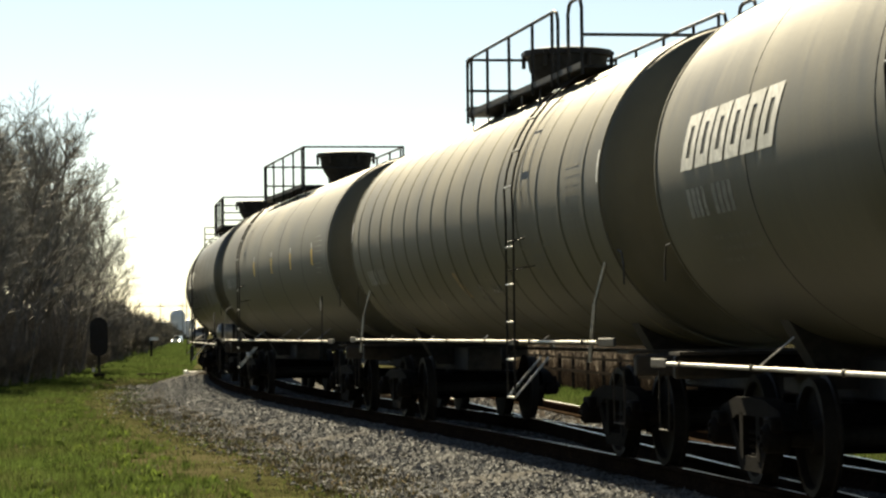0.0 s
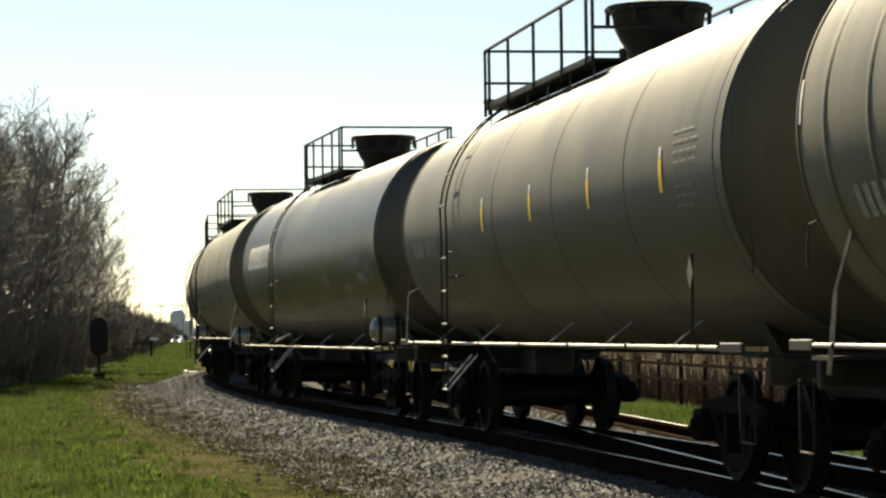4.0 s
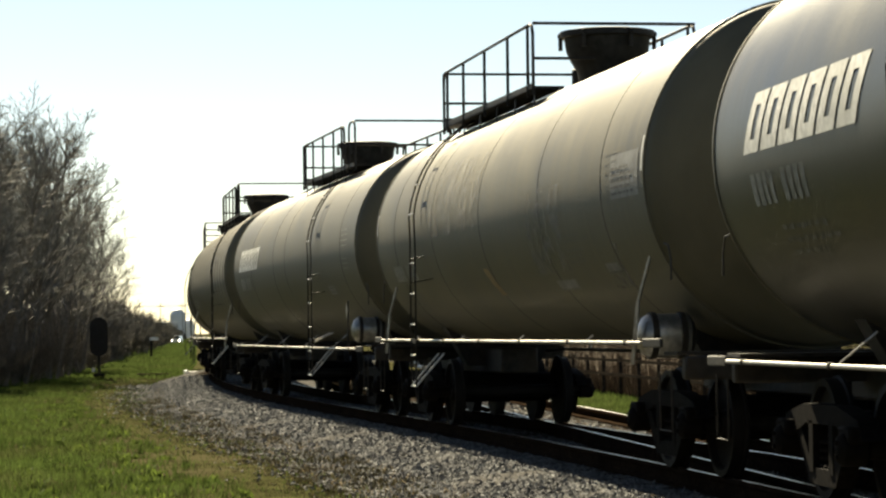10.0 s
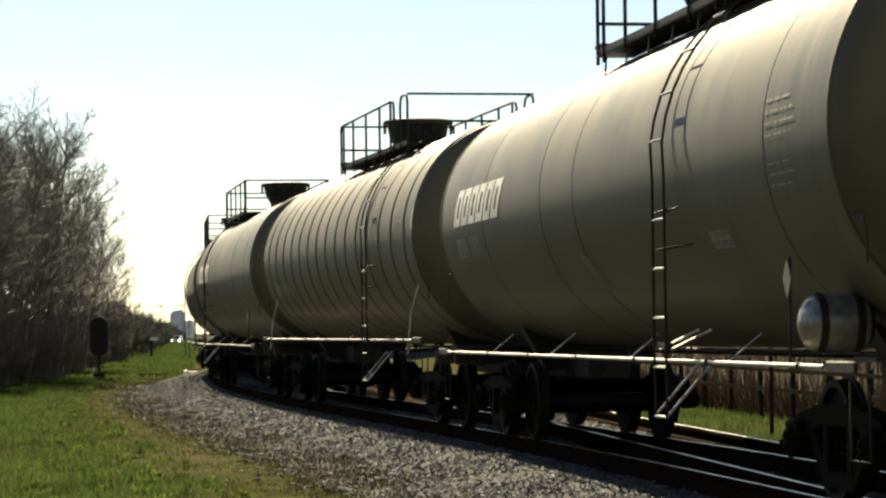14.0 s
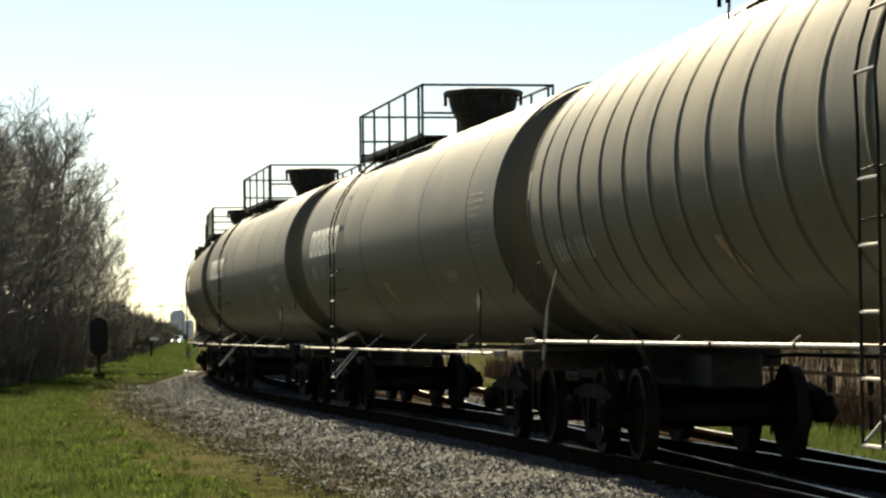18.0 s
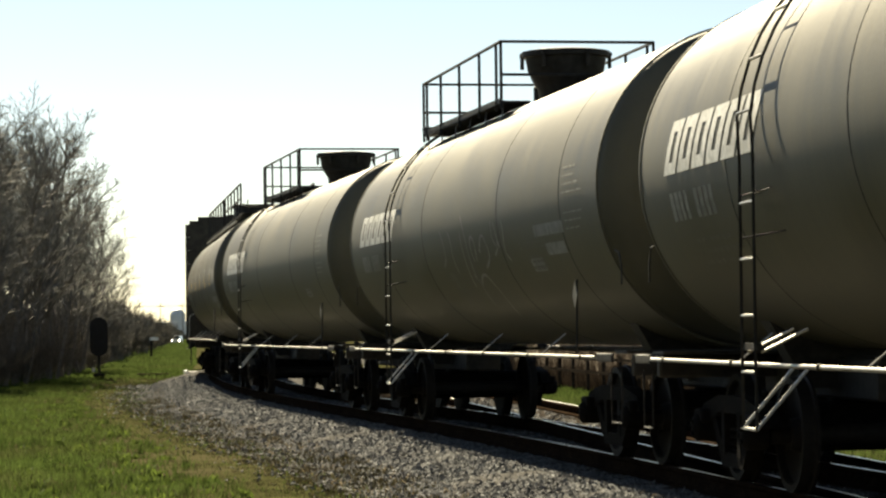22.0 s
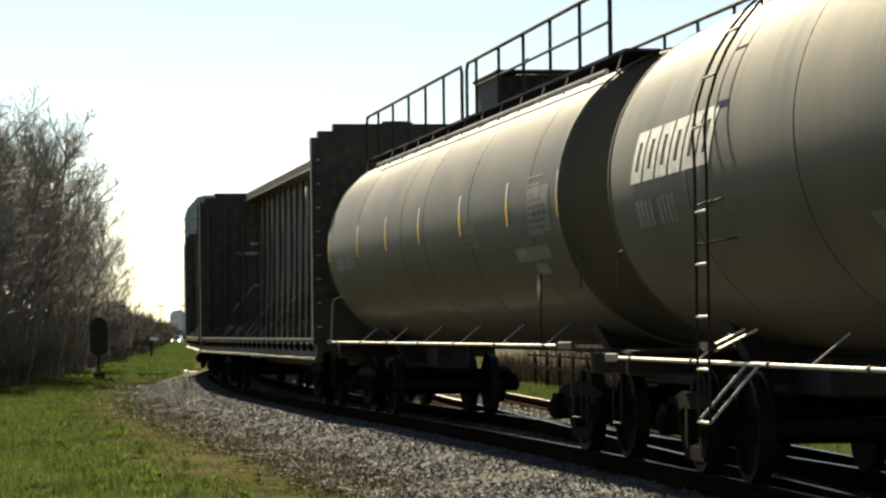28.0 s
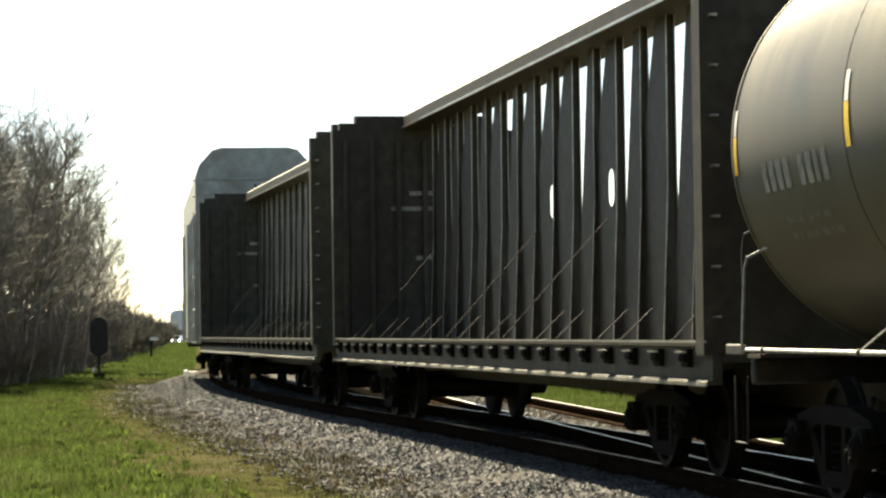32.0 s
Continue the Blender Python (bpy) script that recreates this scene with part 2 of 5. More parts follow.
# ---- mesh tools ----
class Shape:
    """Collects vertices and faces; tubes, boxes and turned solids are added to it."""

    def __init__(self):
        self.v, self.f, self.smooth = [], [], []

    def add(self, v, f, smooth=False):
        n = len(self.v)
        self.v += [tuple(p) for p in v]
        self.f += [tuple(i + n for i in q) for q in f]
        self.smooth += [smooth] * len(f)
        return self

    def box(self, c, size, m=None, bevel=0.0):
        x, y, z = (a / 2 for a in size)
        if bevel:
            b = min(bevel, x * 0.9, y * 0.9, z * 0.9)
            v, f = [], []
            for sx in (-1, 1):
                for sy in (-1, 1):
                    for sz in (-1, 1):
                        v += [(sx * x, sy * (y - b), sz * (z - b)), (sx * (x - b), sy * y, sz * (z - b)), (sx * (x - b), sy * (y - b), sz * z)]
            def k(sx, sy, sz, a):
                return ((sx > 0) * 4 + (sy > 0) * 2 + (sz > 0)) * 3 + a
            for a, (i, j) in ((0, (1, 2)), (1, (0, 2)), (2, (0, 1))):
                for sg in (-1, 1):
                    q = []
                    for u, w in ((-1, -1), (1, -1), (1, 1), (-1, 1)):
                        s3 = [0, 0, 0]
                        s3[a], s3[i], s3[j] = sg, u, w
                        q.append(k(*s3, a))
                    if (sg < 0) != (a == 1):
                        q.reverse()
                    f.append(q)
            for a, b2, c2 in ((0, 1, 2), (0, 2, 1), (1, 2, 0)):
                for s1 in (-1, 1):
                    for s2 in (-1, 1):
                        q = []
                        for s4, w in ((-1, a), (1, a), (1, b2), (-1, b2)):
                            s3 = [0, 0, 0]
                            s3[a], s3[b2], s3[c2] = s1, s2, s4
                            q.append(k(*s3, w))
                        f.append(q)
            for sx in (-1, 1):
                for sy in (-1, 1):
                    for sz in (-1, 1):
                        f.append((k(sx, sy, sz, 0), k(sx, sy, sz, 1), k(sx, sy, sz, 2)))
        else:
            v = [(sx * x, sy * y, sz * z) for sx in (-1, 1) for sy in (-1, 1) for sz in (-1, 1)]
            f = [(0, 1, 3, 2), (4, 6, 7, 5), (0, 4, 5, 1), (2, 3, 7, 6), (0, 2, 6, 4), (1, 5, 7, 3)]
        mm = Matrix.Translation(c) @ (m or Matrix())
        return self.add([mm @ Vector(p) for p in v], f)

    def beam(self, a, b, w, d, up=(0, 0, 1)):
        """A rectangular bar from a to b."""
        a, b = Vector(a), Vector(b)
        z = (b - a).normalized()
        x = Vector(up).cross(z)
        x = x.normalized() if x.length > 1e-4 else Vector((1, 0, 0))
        y = z.cross(x)
        m = Matrix((x, y, z)).transposed().to_4x4()
        return self.box((a + b) / 2, (w, d, (b - a).length), m)

    def tube(self, pts, r, n=6, caps=True, r2=None):
        pts = [Vector(p) for p in pts]
        rs = [r + ((r2 if r2 is not None else r) - r) * i / max(1, len(pts) - 1) for i in range(len(pts))]
        v, f = [], []
        x = None
        for i, p in enumerate(pts):
            d = (pts[min(i + 1, len(pts) - 1)] - pts[max(i - 1, 0)]).normalized()
            if x is None:
                x = d.orthogonal().normalized()
            x = (x - d * x.dot(d)).normalized()
            y = d.cross(x)
            v += [p + (x * math.cos(k * math.tau / n) + y * math.sin(k * math.tau / n)) * rs[i] for k in range(n)]
        for i in range(len(pts) - 1):
            for k in range(n):
                k2 = (k + 1) % n
                f.append((i * n + k, i * n + k2, (i + 1) * n + k2, (i + 1) * n + k))
        self.add(v, f, n > 4)
        if caps:
            m = len(self.v) - len(v)
            self.f += [tuple(m + k for k in reversed(range(n))), tuple(m + (len(pts) - 1) * n + k for k in range(n))]
            self.smooth += [False, False]
        return self

    def turn(self, prof, axis="x", n=32, c=(0, 0, 0), smooth=True, caps=True):
        """A solid of revolution from (along, radius) rows."""
        v, f = [], []
        for a, r in prof:
            for k in range(n):
                u, w = r * math.cos(k * math.tau / n), r * math.sin(k * math.tau / n)
                p = {"x": (a, u, w), "y": (w, a, u), "z": (u, w, a)}[axis]
                v.append((p[0] + c[0], p[1] + c[1], p[2] + c[2]))
        for i in range(len(prof) - 1):
            for k in range(n):
                k2 = (k + 1) % n
                f.append((i * n + k, i * n + k2, (i + 1) * n + k2, (i + 1) * n + k))
        m = len(self.v)
        self.add(v, f, smooth)
        if caps and prof[0][1] > 1e-4:
            self.f.append(tuple(m + k for k in reversed(range(n))))
            self.smooth.append(False)
        if caps and prof[-1][1] > 1e-4:
            self.f.append(tuple(m + (len(prof) - 1) * n + k for k in range(n)))
            self.smooth.append(False)
        return self

    def extrude(self, poly, axis, lo, hi):
        """A prism: poly in the two other axes (in order), from lo to hi along axis."""
        n = len(poly)
        def at(p, a):
            q = list(p)
            q.insert("xyz".index(axis), a)
            return q
        v = [at(p, lo) for p in poly] + [at(p, hi) for p in poly]
        f = [tuple(range(n)), tuple(reversed(range(n, 2 * n)))] + [(k, (k + 1) % n, n + (k + 1) % n, n + k) for k in range(n)]
        return self.add(v, f)

    def mesh(self, name):
        me = bpy.data.meshes.new(name)
        me.from_pydata(self.v, [], self.f)
        me.polygons.foreach_set("use_smooth", self.smooth)
        me.update()
        bm = bmesh.new()
        bm.from_mesh(me)
        bmesh.ops.recalc_face_normals(bm, faces=bm.faces)
        bm.to_mesh(me)
        bm.free()
        me.set_sharp_from_angle(angle=radians(38))
        return me


def big_mesh(name, verts, faces, mat, smooth=False):
    """A mesh from arrays: verts (n, 3), faces (m, 3) or (m, 4)."""
    me = bpy.data.meshes.new(name)
    verts, faces = np.asarray(verts, np.float32), np.asarray(faces, np.int32)
    m, k = faces.shape
    me.vertices.add(len(verts))
    me.vertices.foreach_set("co", verts.ravel())
    me.loops.add(m * k)
    me.loops.foreach_set("vertex_index", faces.ravel())
    me.polygons.add(m)
    me.polygons.foreach_set("loop_start", np.arange(m, dtype=np.int32) * k)
    me.polygons.foreach_set("use_smooth", np.full(m, smooth))
    me.materials.append(mat)
    me.update(calc_edges=True)
    return me


def part(name, shape, mat, parent, label="", at=None):
    """One mesh object under a thing or a part. shape: a Shape, or mesh data to share."""
    me = shape if isinstance(shape, bpy.types.Mesh) else shape.mesh(name)
    if not me.materials:
        me.materials.append(mat)
    ob = new(name, me)
    ob.parent = parent
    if at is not None:
        ob.matrix_basis = at
    if label:
        ob["label"] = label
    return ob


def thing(name, at, label, category, group=""):
    ob = new(name)
    ob.empty_display_size = 0.3
    ob.matrix_basis = at
    return tagged(ob, label, category, group)


_made = {}


def once(key, make):
    """Mesh data built once under a key, so that alike parts share it."""
    if key not in _made:
        _made[key] = make().mesh(key.split("/")[0])
    return _made[key]

# ---- ground and track ----
OTHER_X, OTHER_SLOPE = 3.145, -0.0985      # the second track is straight: x at y = 28, and its lean


def other_line(y, o=0.0):
    c = 1 / math.hypot(1, OTHER_SLOPE)
    return OTHER_X + OTHER_SLOPE * (np.asarray(y) - 28.0) - o * c, np.asarray(y) + o * OTHER_SLOPE * c


def bed(o):
    """Height of a ballast bed across its track."""
    return np.interp(np.abs(o), [0, 1.45, 1.75, 2.75, 3.3], [-0.17, -0.175, -0.225, -0.465, -0.62])


def lumps(x, y, size, seed=0.0):
    """Smooth unevenness from a few sines."""
    return (np.sin(x / size * 2.1 + seed) * np.cos(y / size * 1.7 + 1.3 * seed) + 0.5 * np.sin(x / size * 4.7 + y / size * 3.1 + seed)) / 1.5


def spaced(lo, hi, step, far, grow=1.35):
    mid = list(np.arange(lo, hi, step))
    out, d = [], step
    p = mid[-1]
    while p < far:
        d *= grow
        p += d
        out.append(p)
    inn, d, p = [], step, lo
    while p > -far:
        d *= grow
        p -= d
        inn.append(p)
    return np.array(inn[::-1] + mid + out)


def make_ground():
    gx, gy = spaced(-22, 14, 0.5, 3500), spaced(8, 130, 0.8, 3500)
    xx, yy = np.meshgrid(gx, gy)
    s, o = to_line(xx.ravel(), yy.ravel())
    near = (np.abs(xx.ravel()) < 60) & (np.abs(yy.ravel()) < 300)
    x, y = xx.ravel(), yy.ravel()
    z = -0.47 + 0.035 * lumps(x, y, 3.0) + 0.02 * lumps(x, y, 1.1, 2.0)
    z = np.where(near & (np.abs(o) < 3.4), -0.62, z)
    o2 = (OTHER_X + OTHER_SLOPE * (y - 28) - x)
    z = np.where(near & (np.abs(o2) < 2.6) & (y > 5), -0.62, z)
    nx, ny = len(gx), len(gy)
    i, j = np.meshgrid(np.arange(nx - 1), np.arange(ny - 1))
    k = (j * nx + i).ravel()
    faces = np.stack([k, k + 1, k + 1 + nx, k + nx], 1)
    ob = new("ground", big_mesh("ground", np.stack([x, y, z], 1), faces, SOIL, True))
    tagged(ob, "flat grassy ground with bare olive patches beside the railway", "ground", kind="structure")


def strip(name, rows, mat, label):
    """A sheet from rows of equal length."""
    n, m = len(rows), len(rows[0])
    v = np.array(rows, float).reshape(-1, 3)
    i, j = np.meshgrid(np.arange(m - 1), np.arange(n - 1))
    k = (j * m + i).ravel()
    ob = new(name, big_mesh(name, v, np.stack([k, k + 1, k + 1 + m, k + m], 1), mat, True))
    return tagged(ob, label, "ballast", kind="structure")


def make_ballast():
    os_ = np.linspace(-3.1, 3.1, 42)
    rows = []
    for s in np.concatenate([np.arange(-200, 8, 4.0), np.arange(8, 80, 0.35), np.arange(80, 300, 2.0)]):
        x, y, _ = on_line(s, os_)
        z = bed(os_) + 0.012 * lumps(x, y, 0.35) + 0.02 * lumps(x, y, 1.3, 1.0)
        rows.append(np.stack([x, y, z], 1))
    strip("ballast", rows, BALLAST, "bed of crushed grey stone under the railway track")
    os_ = np.linspace(-3.1, 1.0, 20)
    rows = []
    for y0 in np.concatenate([np.arange(8, 90, 0.6), np.arange(90, 260, 4)]):
        x, y = other_line(y0, os_)
        z = bed(np.minimum(os_, 0)) - 0.02 + 0.012 * lumps(x, y, 0.35)
        rows.append(np.stack([x, y, z], 1))
    strip("ballast", rows, BALLAST, "stone bed of the second track beyond the train")


RAIL_PROFILE = [(-0.07, -0.172), (0.07, -0.172), (0.07, -0.155), (0.012, -0.135), (0.010, -0.05), (0.036, -0.038), (0.036, -0.006), (0.030, 0.0),
                (-0.030, 0.0), (-0.036, -0.006), (-0.036, -0.038), (-0.010, -0.05), (-0.012, -0.135), (-0.07, -0.155)]


def make_rail(path, label):
    """path: rows of (x, y, heading)."""
    root = thing("rail", Matrix(), label, "rail", "rails")
    root["kind"] = "structure"
    n, v, f, vh, fh = len(RAIL_PROFILE), [], [], [], []
    for i, (x, y, a) in enumerate(path):
        cx, cy = math.cos(a), -math.sin(a)
        for u, z in RAIL_PROFILE:
            v.append((x + u * cx, y + u * cy, z + RAIL_Z))
        for u in (-0.015, 0.015):
            vh.append((x + u * cx, y + u * cy, RAIL_Z + 0.0025))
        if i:
            b = (i - 1) * n
            f += [(b + k, b + (k + 1) % n, b + n + (k + 1) % n, b + n + k) for k in range(n)]
            c = (i - 1) * 2
            fh.append((c, c + 1, c + 3, c + 2))
    part("rail_web", Shape().add(v, f), RAIL_SIDE, root)
    part("rail_head", Shape().add(vh, fh), RAIL_TOP, root, "bright polished running surface")


def make_tracks():
    ss = np.concatenate([np.arange(-220, 0, 6.0), np.arange(0, 130, 1.0), np.arange(130, 320, 4.0)])
    for o in (0.7535, -0.7535):
        x, y, a = on_line(ss, o)
        make_rail(list(zip(x, y, a)), "steel rail of the curved track that carries the train")
    a2 = math.atan(OTHER_SLOPE)
    for o, y0 in ((0.7535, 12.0), (-0.7535, 14.0)):
        ys = np.concatenate([np.arange(y0, 120, 2.0), np.arange(120, 300, 8.0)])
        x, y = other_line(ys, o)
        make_rail([(p, q, a2) for p, q in zip(x, y)], "steel rail of the straight second track")
    # switch frog and guard rails where the rails cross
    tie = Shape().box((0, 0, 0), (0.22, 2.6, 0.17), bevel=0.015)
    me = tie.mesh("tie")
    me.materials.append(TIE_WOOD)
    ties = thing("track_ties", Matrix(), "creosoted wooden ties sunk in the ballast", "railway ties")
    ties["kind"] = "structure"
    for s in np.arange(2.0, 128.0, 0.53):
        x, y, a = on_line(s)
        part("tie", me, TIE_WOOD, ties, at=Matrix.Translation((x, y, RAIL_Z - 0.262 + 0.006 * math.sin(s * 7.3))) @ Matrix.Rotation(math.pi / 2 - a + 0.02 * math.sin(s * 3.1), 4, "Z"))
    ties2 = thing("track_ties", Matrix(), "creosoted wooden ties of the second track", "railway ties")
    ties2["kind"] = "structure"
    for y0 in np.arange(28.0, 100.0, 0.53):
        x, y = other_line(y0, -0.2)
        part("tie", me, TIE_WOOD, ties2, at=Matrix.Translation((x, y, RAIL_Z - 0.275)) @ Matrix.Rotation(math.pi / 2 - a2, 4, "Z"))


def stones(name, px, py, pz, size, mat, label, seed):
    """Loose broken stones: uneven eight-sided lumps, joined."""
    rng = np.random.default_rng(seed)
    n = len(px)
    base = np.array([(1, 0, 0), (-1, 0, 0), (0, 1, 0), (0, -1, 0), (0, 0, 1), (0, 0, -1)], float)
    tri = np.array([(0, 2, 4), (2, 1, 4), (1, 3, 4), (3, 0, 4), (2, 0, 5), (1, 2, 5), (3, 1, 5), (0, 3, 5)])
    v = base[None] * rng.uniform(0.55, 1.15, (n, 6, 1)) + rng.uniform(-0.35, 0.35, (n, 6, 3))
    a = rng.uniform(0, math.tau, n)
    c, s = np.cos(a), np.sin(a)
    vx, vy = v[..., 0] * c[:, None] - v[..., 1] * s[:, None], v[..., 0] * s[:, None] + v[..., 1] * c[:, None]
    v = np.stack([vx, vy, v[..., 2] * 0.75], -1) * size[:, None, None] + np.stack([px, py, pz], 1)[:, None]
    f = tri[None] + (np.arange(n) * 6)[:, None, None]
    ob = new(name, big_mesh(name, v.reshape(-1, 3), f.reshape(-1, 3), mat))
    return tagged(ob, label, "ballast", kind="stuff")


def make_stones():
    rng = np.random.default_rng(5)
    n = 90000
    s = 11 + 75 * rng.uniform(0, 1, n) ** 1.7
    o = np.where(rng.uniform(0, 1, n) < 0.85, rng.uniform(0.85, 2.75, n) + 0.16 * lumps(s * 3.0, s, 1.7, 2.0), rng.uniform(-0.6, 0.6, n))
    o = np.where(rng.uniform(0, 1, n) < 0.08, 2.4 + np.abs(rng.normal(0, 0.6, n)), o)
    x, y, _ = on_line(s, o)
    size = rng.uniform(0.011, 0.031, n) * (1 + (s - 11) / 90)
    z = np.maximum(bed(o), -0.47) + size * 0.25
    stones("ballast_stones", x, y, z, size, STONE, "loose crushed grey ballast stones on the shoulder", 6)
    n = 9000
    y0 = 26 + 40 * rng.uniform(0, 1, n) ** 1.3
    o = rng.uniform(-2.6, 0.6, n)
    x, y = other_line(y0, o)
    size = rng.uniform(0.025, 0.05, n)
    stones("ballast_stones", x, y, np.maximum(bed(o), -0.47) - 0.02 + size * 0.25, size, STONE, "loose grey ballast stones round the second track", 7)


def blades(name, x, y, z, h, w, mat, label, category, seed, lean=0.5):
    """Blades of grass: thin bent triangles, joined."""
    rng = np.random.default_rng(seed)
    n = len(x)
    a, b = rng.uniform(0, math.tau, n), rng.uniform(0, math.tau, n)
    d = lean * rng.uniform(0.1, 1.0, n) * h
    wx, wy = np.cos(a) * w / 2, np.sin(a) * w / 2
    p0 = np.stack([x - wx, y - wy, z], 1)
    p1 = np.stack([x + wx, y + wy, z], 1)
    mx, my = x + np.cos(b) * d * 0.35, y + np.sin(b) * d * 0.35
    p2 = np.stack([mx + wx * 0.7, my + wy * 0.7, z + h * 0.6], 1)
    p3 = np.stack([mx - wx * 0.7, my - wy * 0.7, z + h * 0.6], 1)
    p4 = np.stack([x + np.cos(b) * d, y + np.sin(b) * d, z + h], 1)
    v = np.stack([p0, p1, p2, p3, p4], 1).reshape(-1, 3)
    k = np.arange(n) * 5
    f = np.concatenate([np.stack([k, k + 1, k + 2], 1), np.stack([k, k + 2, k + 3], 1), np.stack([k + 3, k + 2, k + 4], 1)])
    ob = new(name, big_mesh(name, v, f, mat))
    return tagged(ob, label, category, kind="stuff")


def make_grass():
    rng = np.random.default_rng(11)
    n = 170000
    s = 14 + 110 * rng.uniform(0, 1, n) ** 1.5
    o = 2.4 + 7.5 * rng.uniform(0, 1, n) ** 1.1
    x, y, _ = on_line(s, o)
    thick = 0.5 + 0.5 * lumps(x, y, 2.2, 4.0)
    wet = np.clip((o - 4.2) / 1.8 + 0.35 * lumps(x, y, 3.5, 1.0), 0, 1)
    keep = rng.uniform(0, 1, n) < 0.45 + 0.55 * np.clip(wet + 0.3 * thick, 0, 1)
    x, y, s, o, wet, thick = (q[keep] for q in (x, y, s, o, wet, thick))
    n = len(x)
    far = 1 + (s - 14) / 70
    h = rng.uniform(0.04, 0.10, n) * (0.7 + 1.0 * wet * thick + 0.3 * wet) * (0.8 + 0.2 * far)
    w = rng.uniform(0.008, 0.016, n) * far
    z = -0.47 + 0.035 * lumps(x, y, 3.0) + 0.02 * lumps(x, y, 1.1, 2.0) - 0.02
    dry = rng.uniform(0, 1, n) > 0.25 + 0.7 * wet
    g = ~dry
    blades("grass", x[g], y[g], z[g], h[g], w[g], GRASS, "short fresh green spring grass", "grass", 12)
    blades("grass", x[dry], y[dry], z[dry], h[dry] * 0.7, w[dry], OLIVE_GRASS, "thin olive and straw-coloured turf beside the ballast", "grass", 13, 0.9)
    # coarser tufts, broad weeds and bleached straw
    n = 1500
    s = 14 + 70 * rng.uniform(0, 1, n) ** 1.3
    o = 4.4 + 5.5 * rng.uniform(0, 1, n)
    tx, ty, _ = on_line(s, o)
    k = 22
    spread = rng.uniform(0.03, 0.11, n)
    x = (tx[:, None] + rng.normal(0, 1, (n, k)) * spread[:, None]).ravel()
    y = (ty[:, None] + rng.normal(0, 1, (n, k)) * spread[:, None]).ravel()
    h = (rng.uniform(0.09, 0.24, n)[:, None] * rng.uniform(0.6, 1.1, (n, k))).ravel()
    z = -0.49 + 0.035 * lumps(x, y, 3.0) + 0.02 * lumps(x, y, 1.1, 2.0)
    weed = np.repeat(rng.uniform(0, 1, n) < 0.4, k)
    blades("grass_tufts", x[~weed], y[~weed], z[~weed], h[~weed], rng.uniform(0.010, 0.02, (~weed).sum()), GRASS, "taller tufts of fresh grass", "grass", 17, 0.6)
    blades("weeds", x[weed], y[weed], z[weed], h[weed] * 0.6, rng.uniform(0.03, 0.06, weed.sum()), WEED, "broad-leaved pale green weeds in the grass", "weeds", 18, 1.0)
    n = 2400
    s = 14 + 60 * rng.uniform(0, 1, n) ** 1.3
    o = 2.3 + np.abs(rng.normal(0, 0.8, n))
    x, y, _ = on_line(s, o)
    blades("straw", x, y, np.maximum(bed(o), -0.49), rng.uniform(0.02, 0.09, n), rng.uniform(0.008, 0.016, n), STRAW, "bleached straw lying along the ballast edge", "straw", 19, 1.8)
    n = 330
    s = 13 + 50 * rng.uniform(0, 1, n) ** 1.3
    o = 2.4 + np.abs(rng.normal(0, 0.55, n))
    tx, ty, _ = on_line(s, o)
    k = 26
    spread = rng.uniform(0.04, 0.14, n)
    x = (tx[:, None] + rng.normal(0, 1, (n, k)) * spread[:, None]).ravel()
    y = (ty[:, None] + rng.normal(0, 1, (n, k)) * spread[:, None]).ravel()
    h = (rng.uniform(0.04, 0.11, n)[:, None] * rng.uniform(0.6, 1.1, (n, k))).ravel()
    blades("edge_tufts", x, y, np.repeat(np.maximum(bed(o), -0.49), k), h, rng.uniform(0.008, 0.016, n * k), OLIVE_GRASS, "thin olive tufts growing into the edge of the ballast", "grass", 27, 0.9)
    # farther along the line
    n = 110000
    d = 105 + 560 * rng.uniform(0, 1, n) ** 1.2
    lo, hi = np.interp(d, [105, 150, 205, 390, 640], [110, 185, 222, 278, 315]), np.interp(d, [105, 150, 300, 640], [330, 345, 345, 345])
    x, y = ((lo + (hi - lo) * rng.uniform(0, 1, n)) - 784) / 4707.5 * d, d
    _, o = to_line(x, y)
    keep = o > 2.3
    x, y, d, n = x[keep], y[keep], d[keep], int(keep.sum())
    blades("grass", x, y, np.full(n, -0.5), rng.uniform(0.08, 0.2, n) * (1 + (d - 105) / 300), rng.uniform(0.03, 0.07, n) * (1 + (d - 105) / 120), GRASS, "distant grass strip between the shrubs and the line", "grass", 16)
    # beyond the second track
    n = 26000
    y0 = 24 + 60 * rng.uniform(0, 1, n)
    o = -2.5 - 2.9 * rng.uniform(0, 1, n)
    x, y = other_line(y0, o)
    blades("grass", x, y, np.full(n, -0.5), rng.uniform(0.08, 0.2, n), rng.uniform(0.012, 0.024, n), GRASS, "strip of fresh green grass beyond the second track", "grass", 14)
    n = 42000
    y0 = 24 + 75 * rng.uniform(0, 1, n)
    o = -5.3 - 2.6 * rng.uniform(0, 1, n)
    x, y = other_line(y0, o)
    blades("dry_reeds", x, y, np.full(n, -0.5), rng.uniform(0.35, 1.0, n) + 0.7 * (o < -7.0), rng.uniform(0.014, 0.03, n), DRY_GRASS, "bank of matted dry brown reeds behind the tracks", "reeds", 15, 0.8)
    n = 3600
    y0 = 24 + 75 * rng.uniform(0, 1, n)
    clump = 0.5 + 0.5 * lumps(y0, y0 * 0.3, 0.8, 3.0)
    y0 = y0[rng.uniform(0, 1, n) < 0.25 + 0.75 * clump]
    n = len(y0)
    o = -5.5 - 2.8 * rng.uniform(0, 1, n)
    x, y = other_line(y0, o)
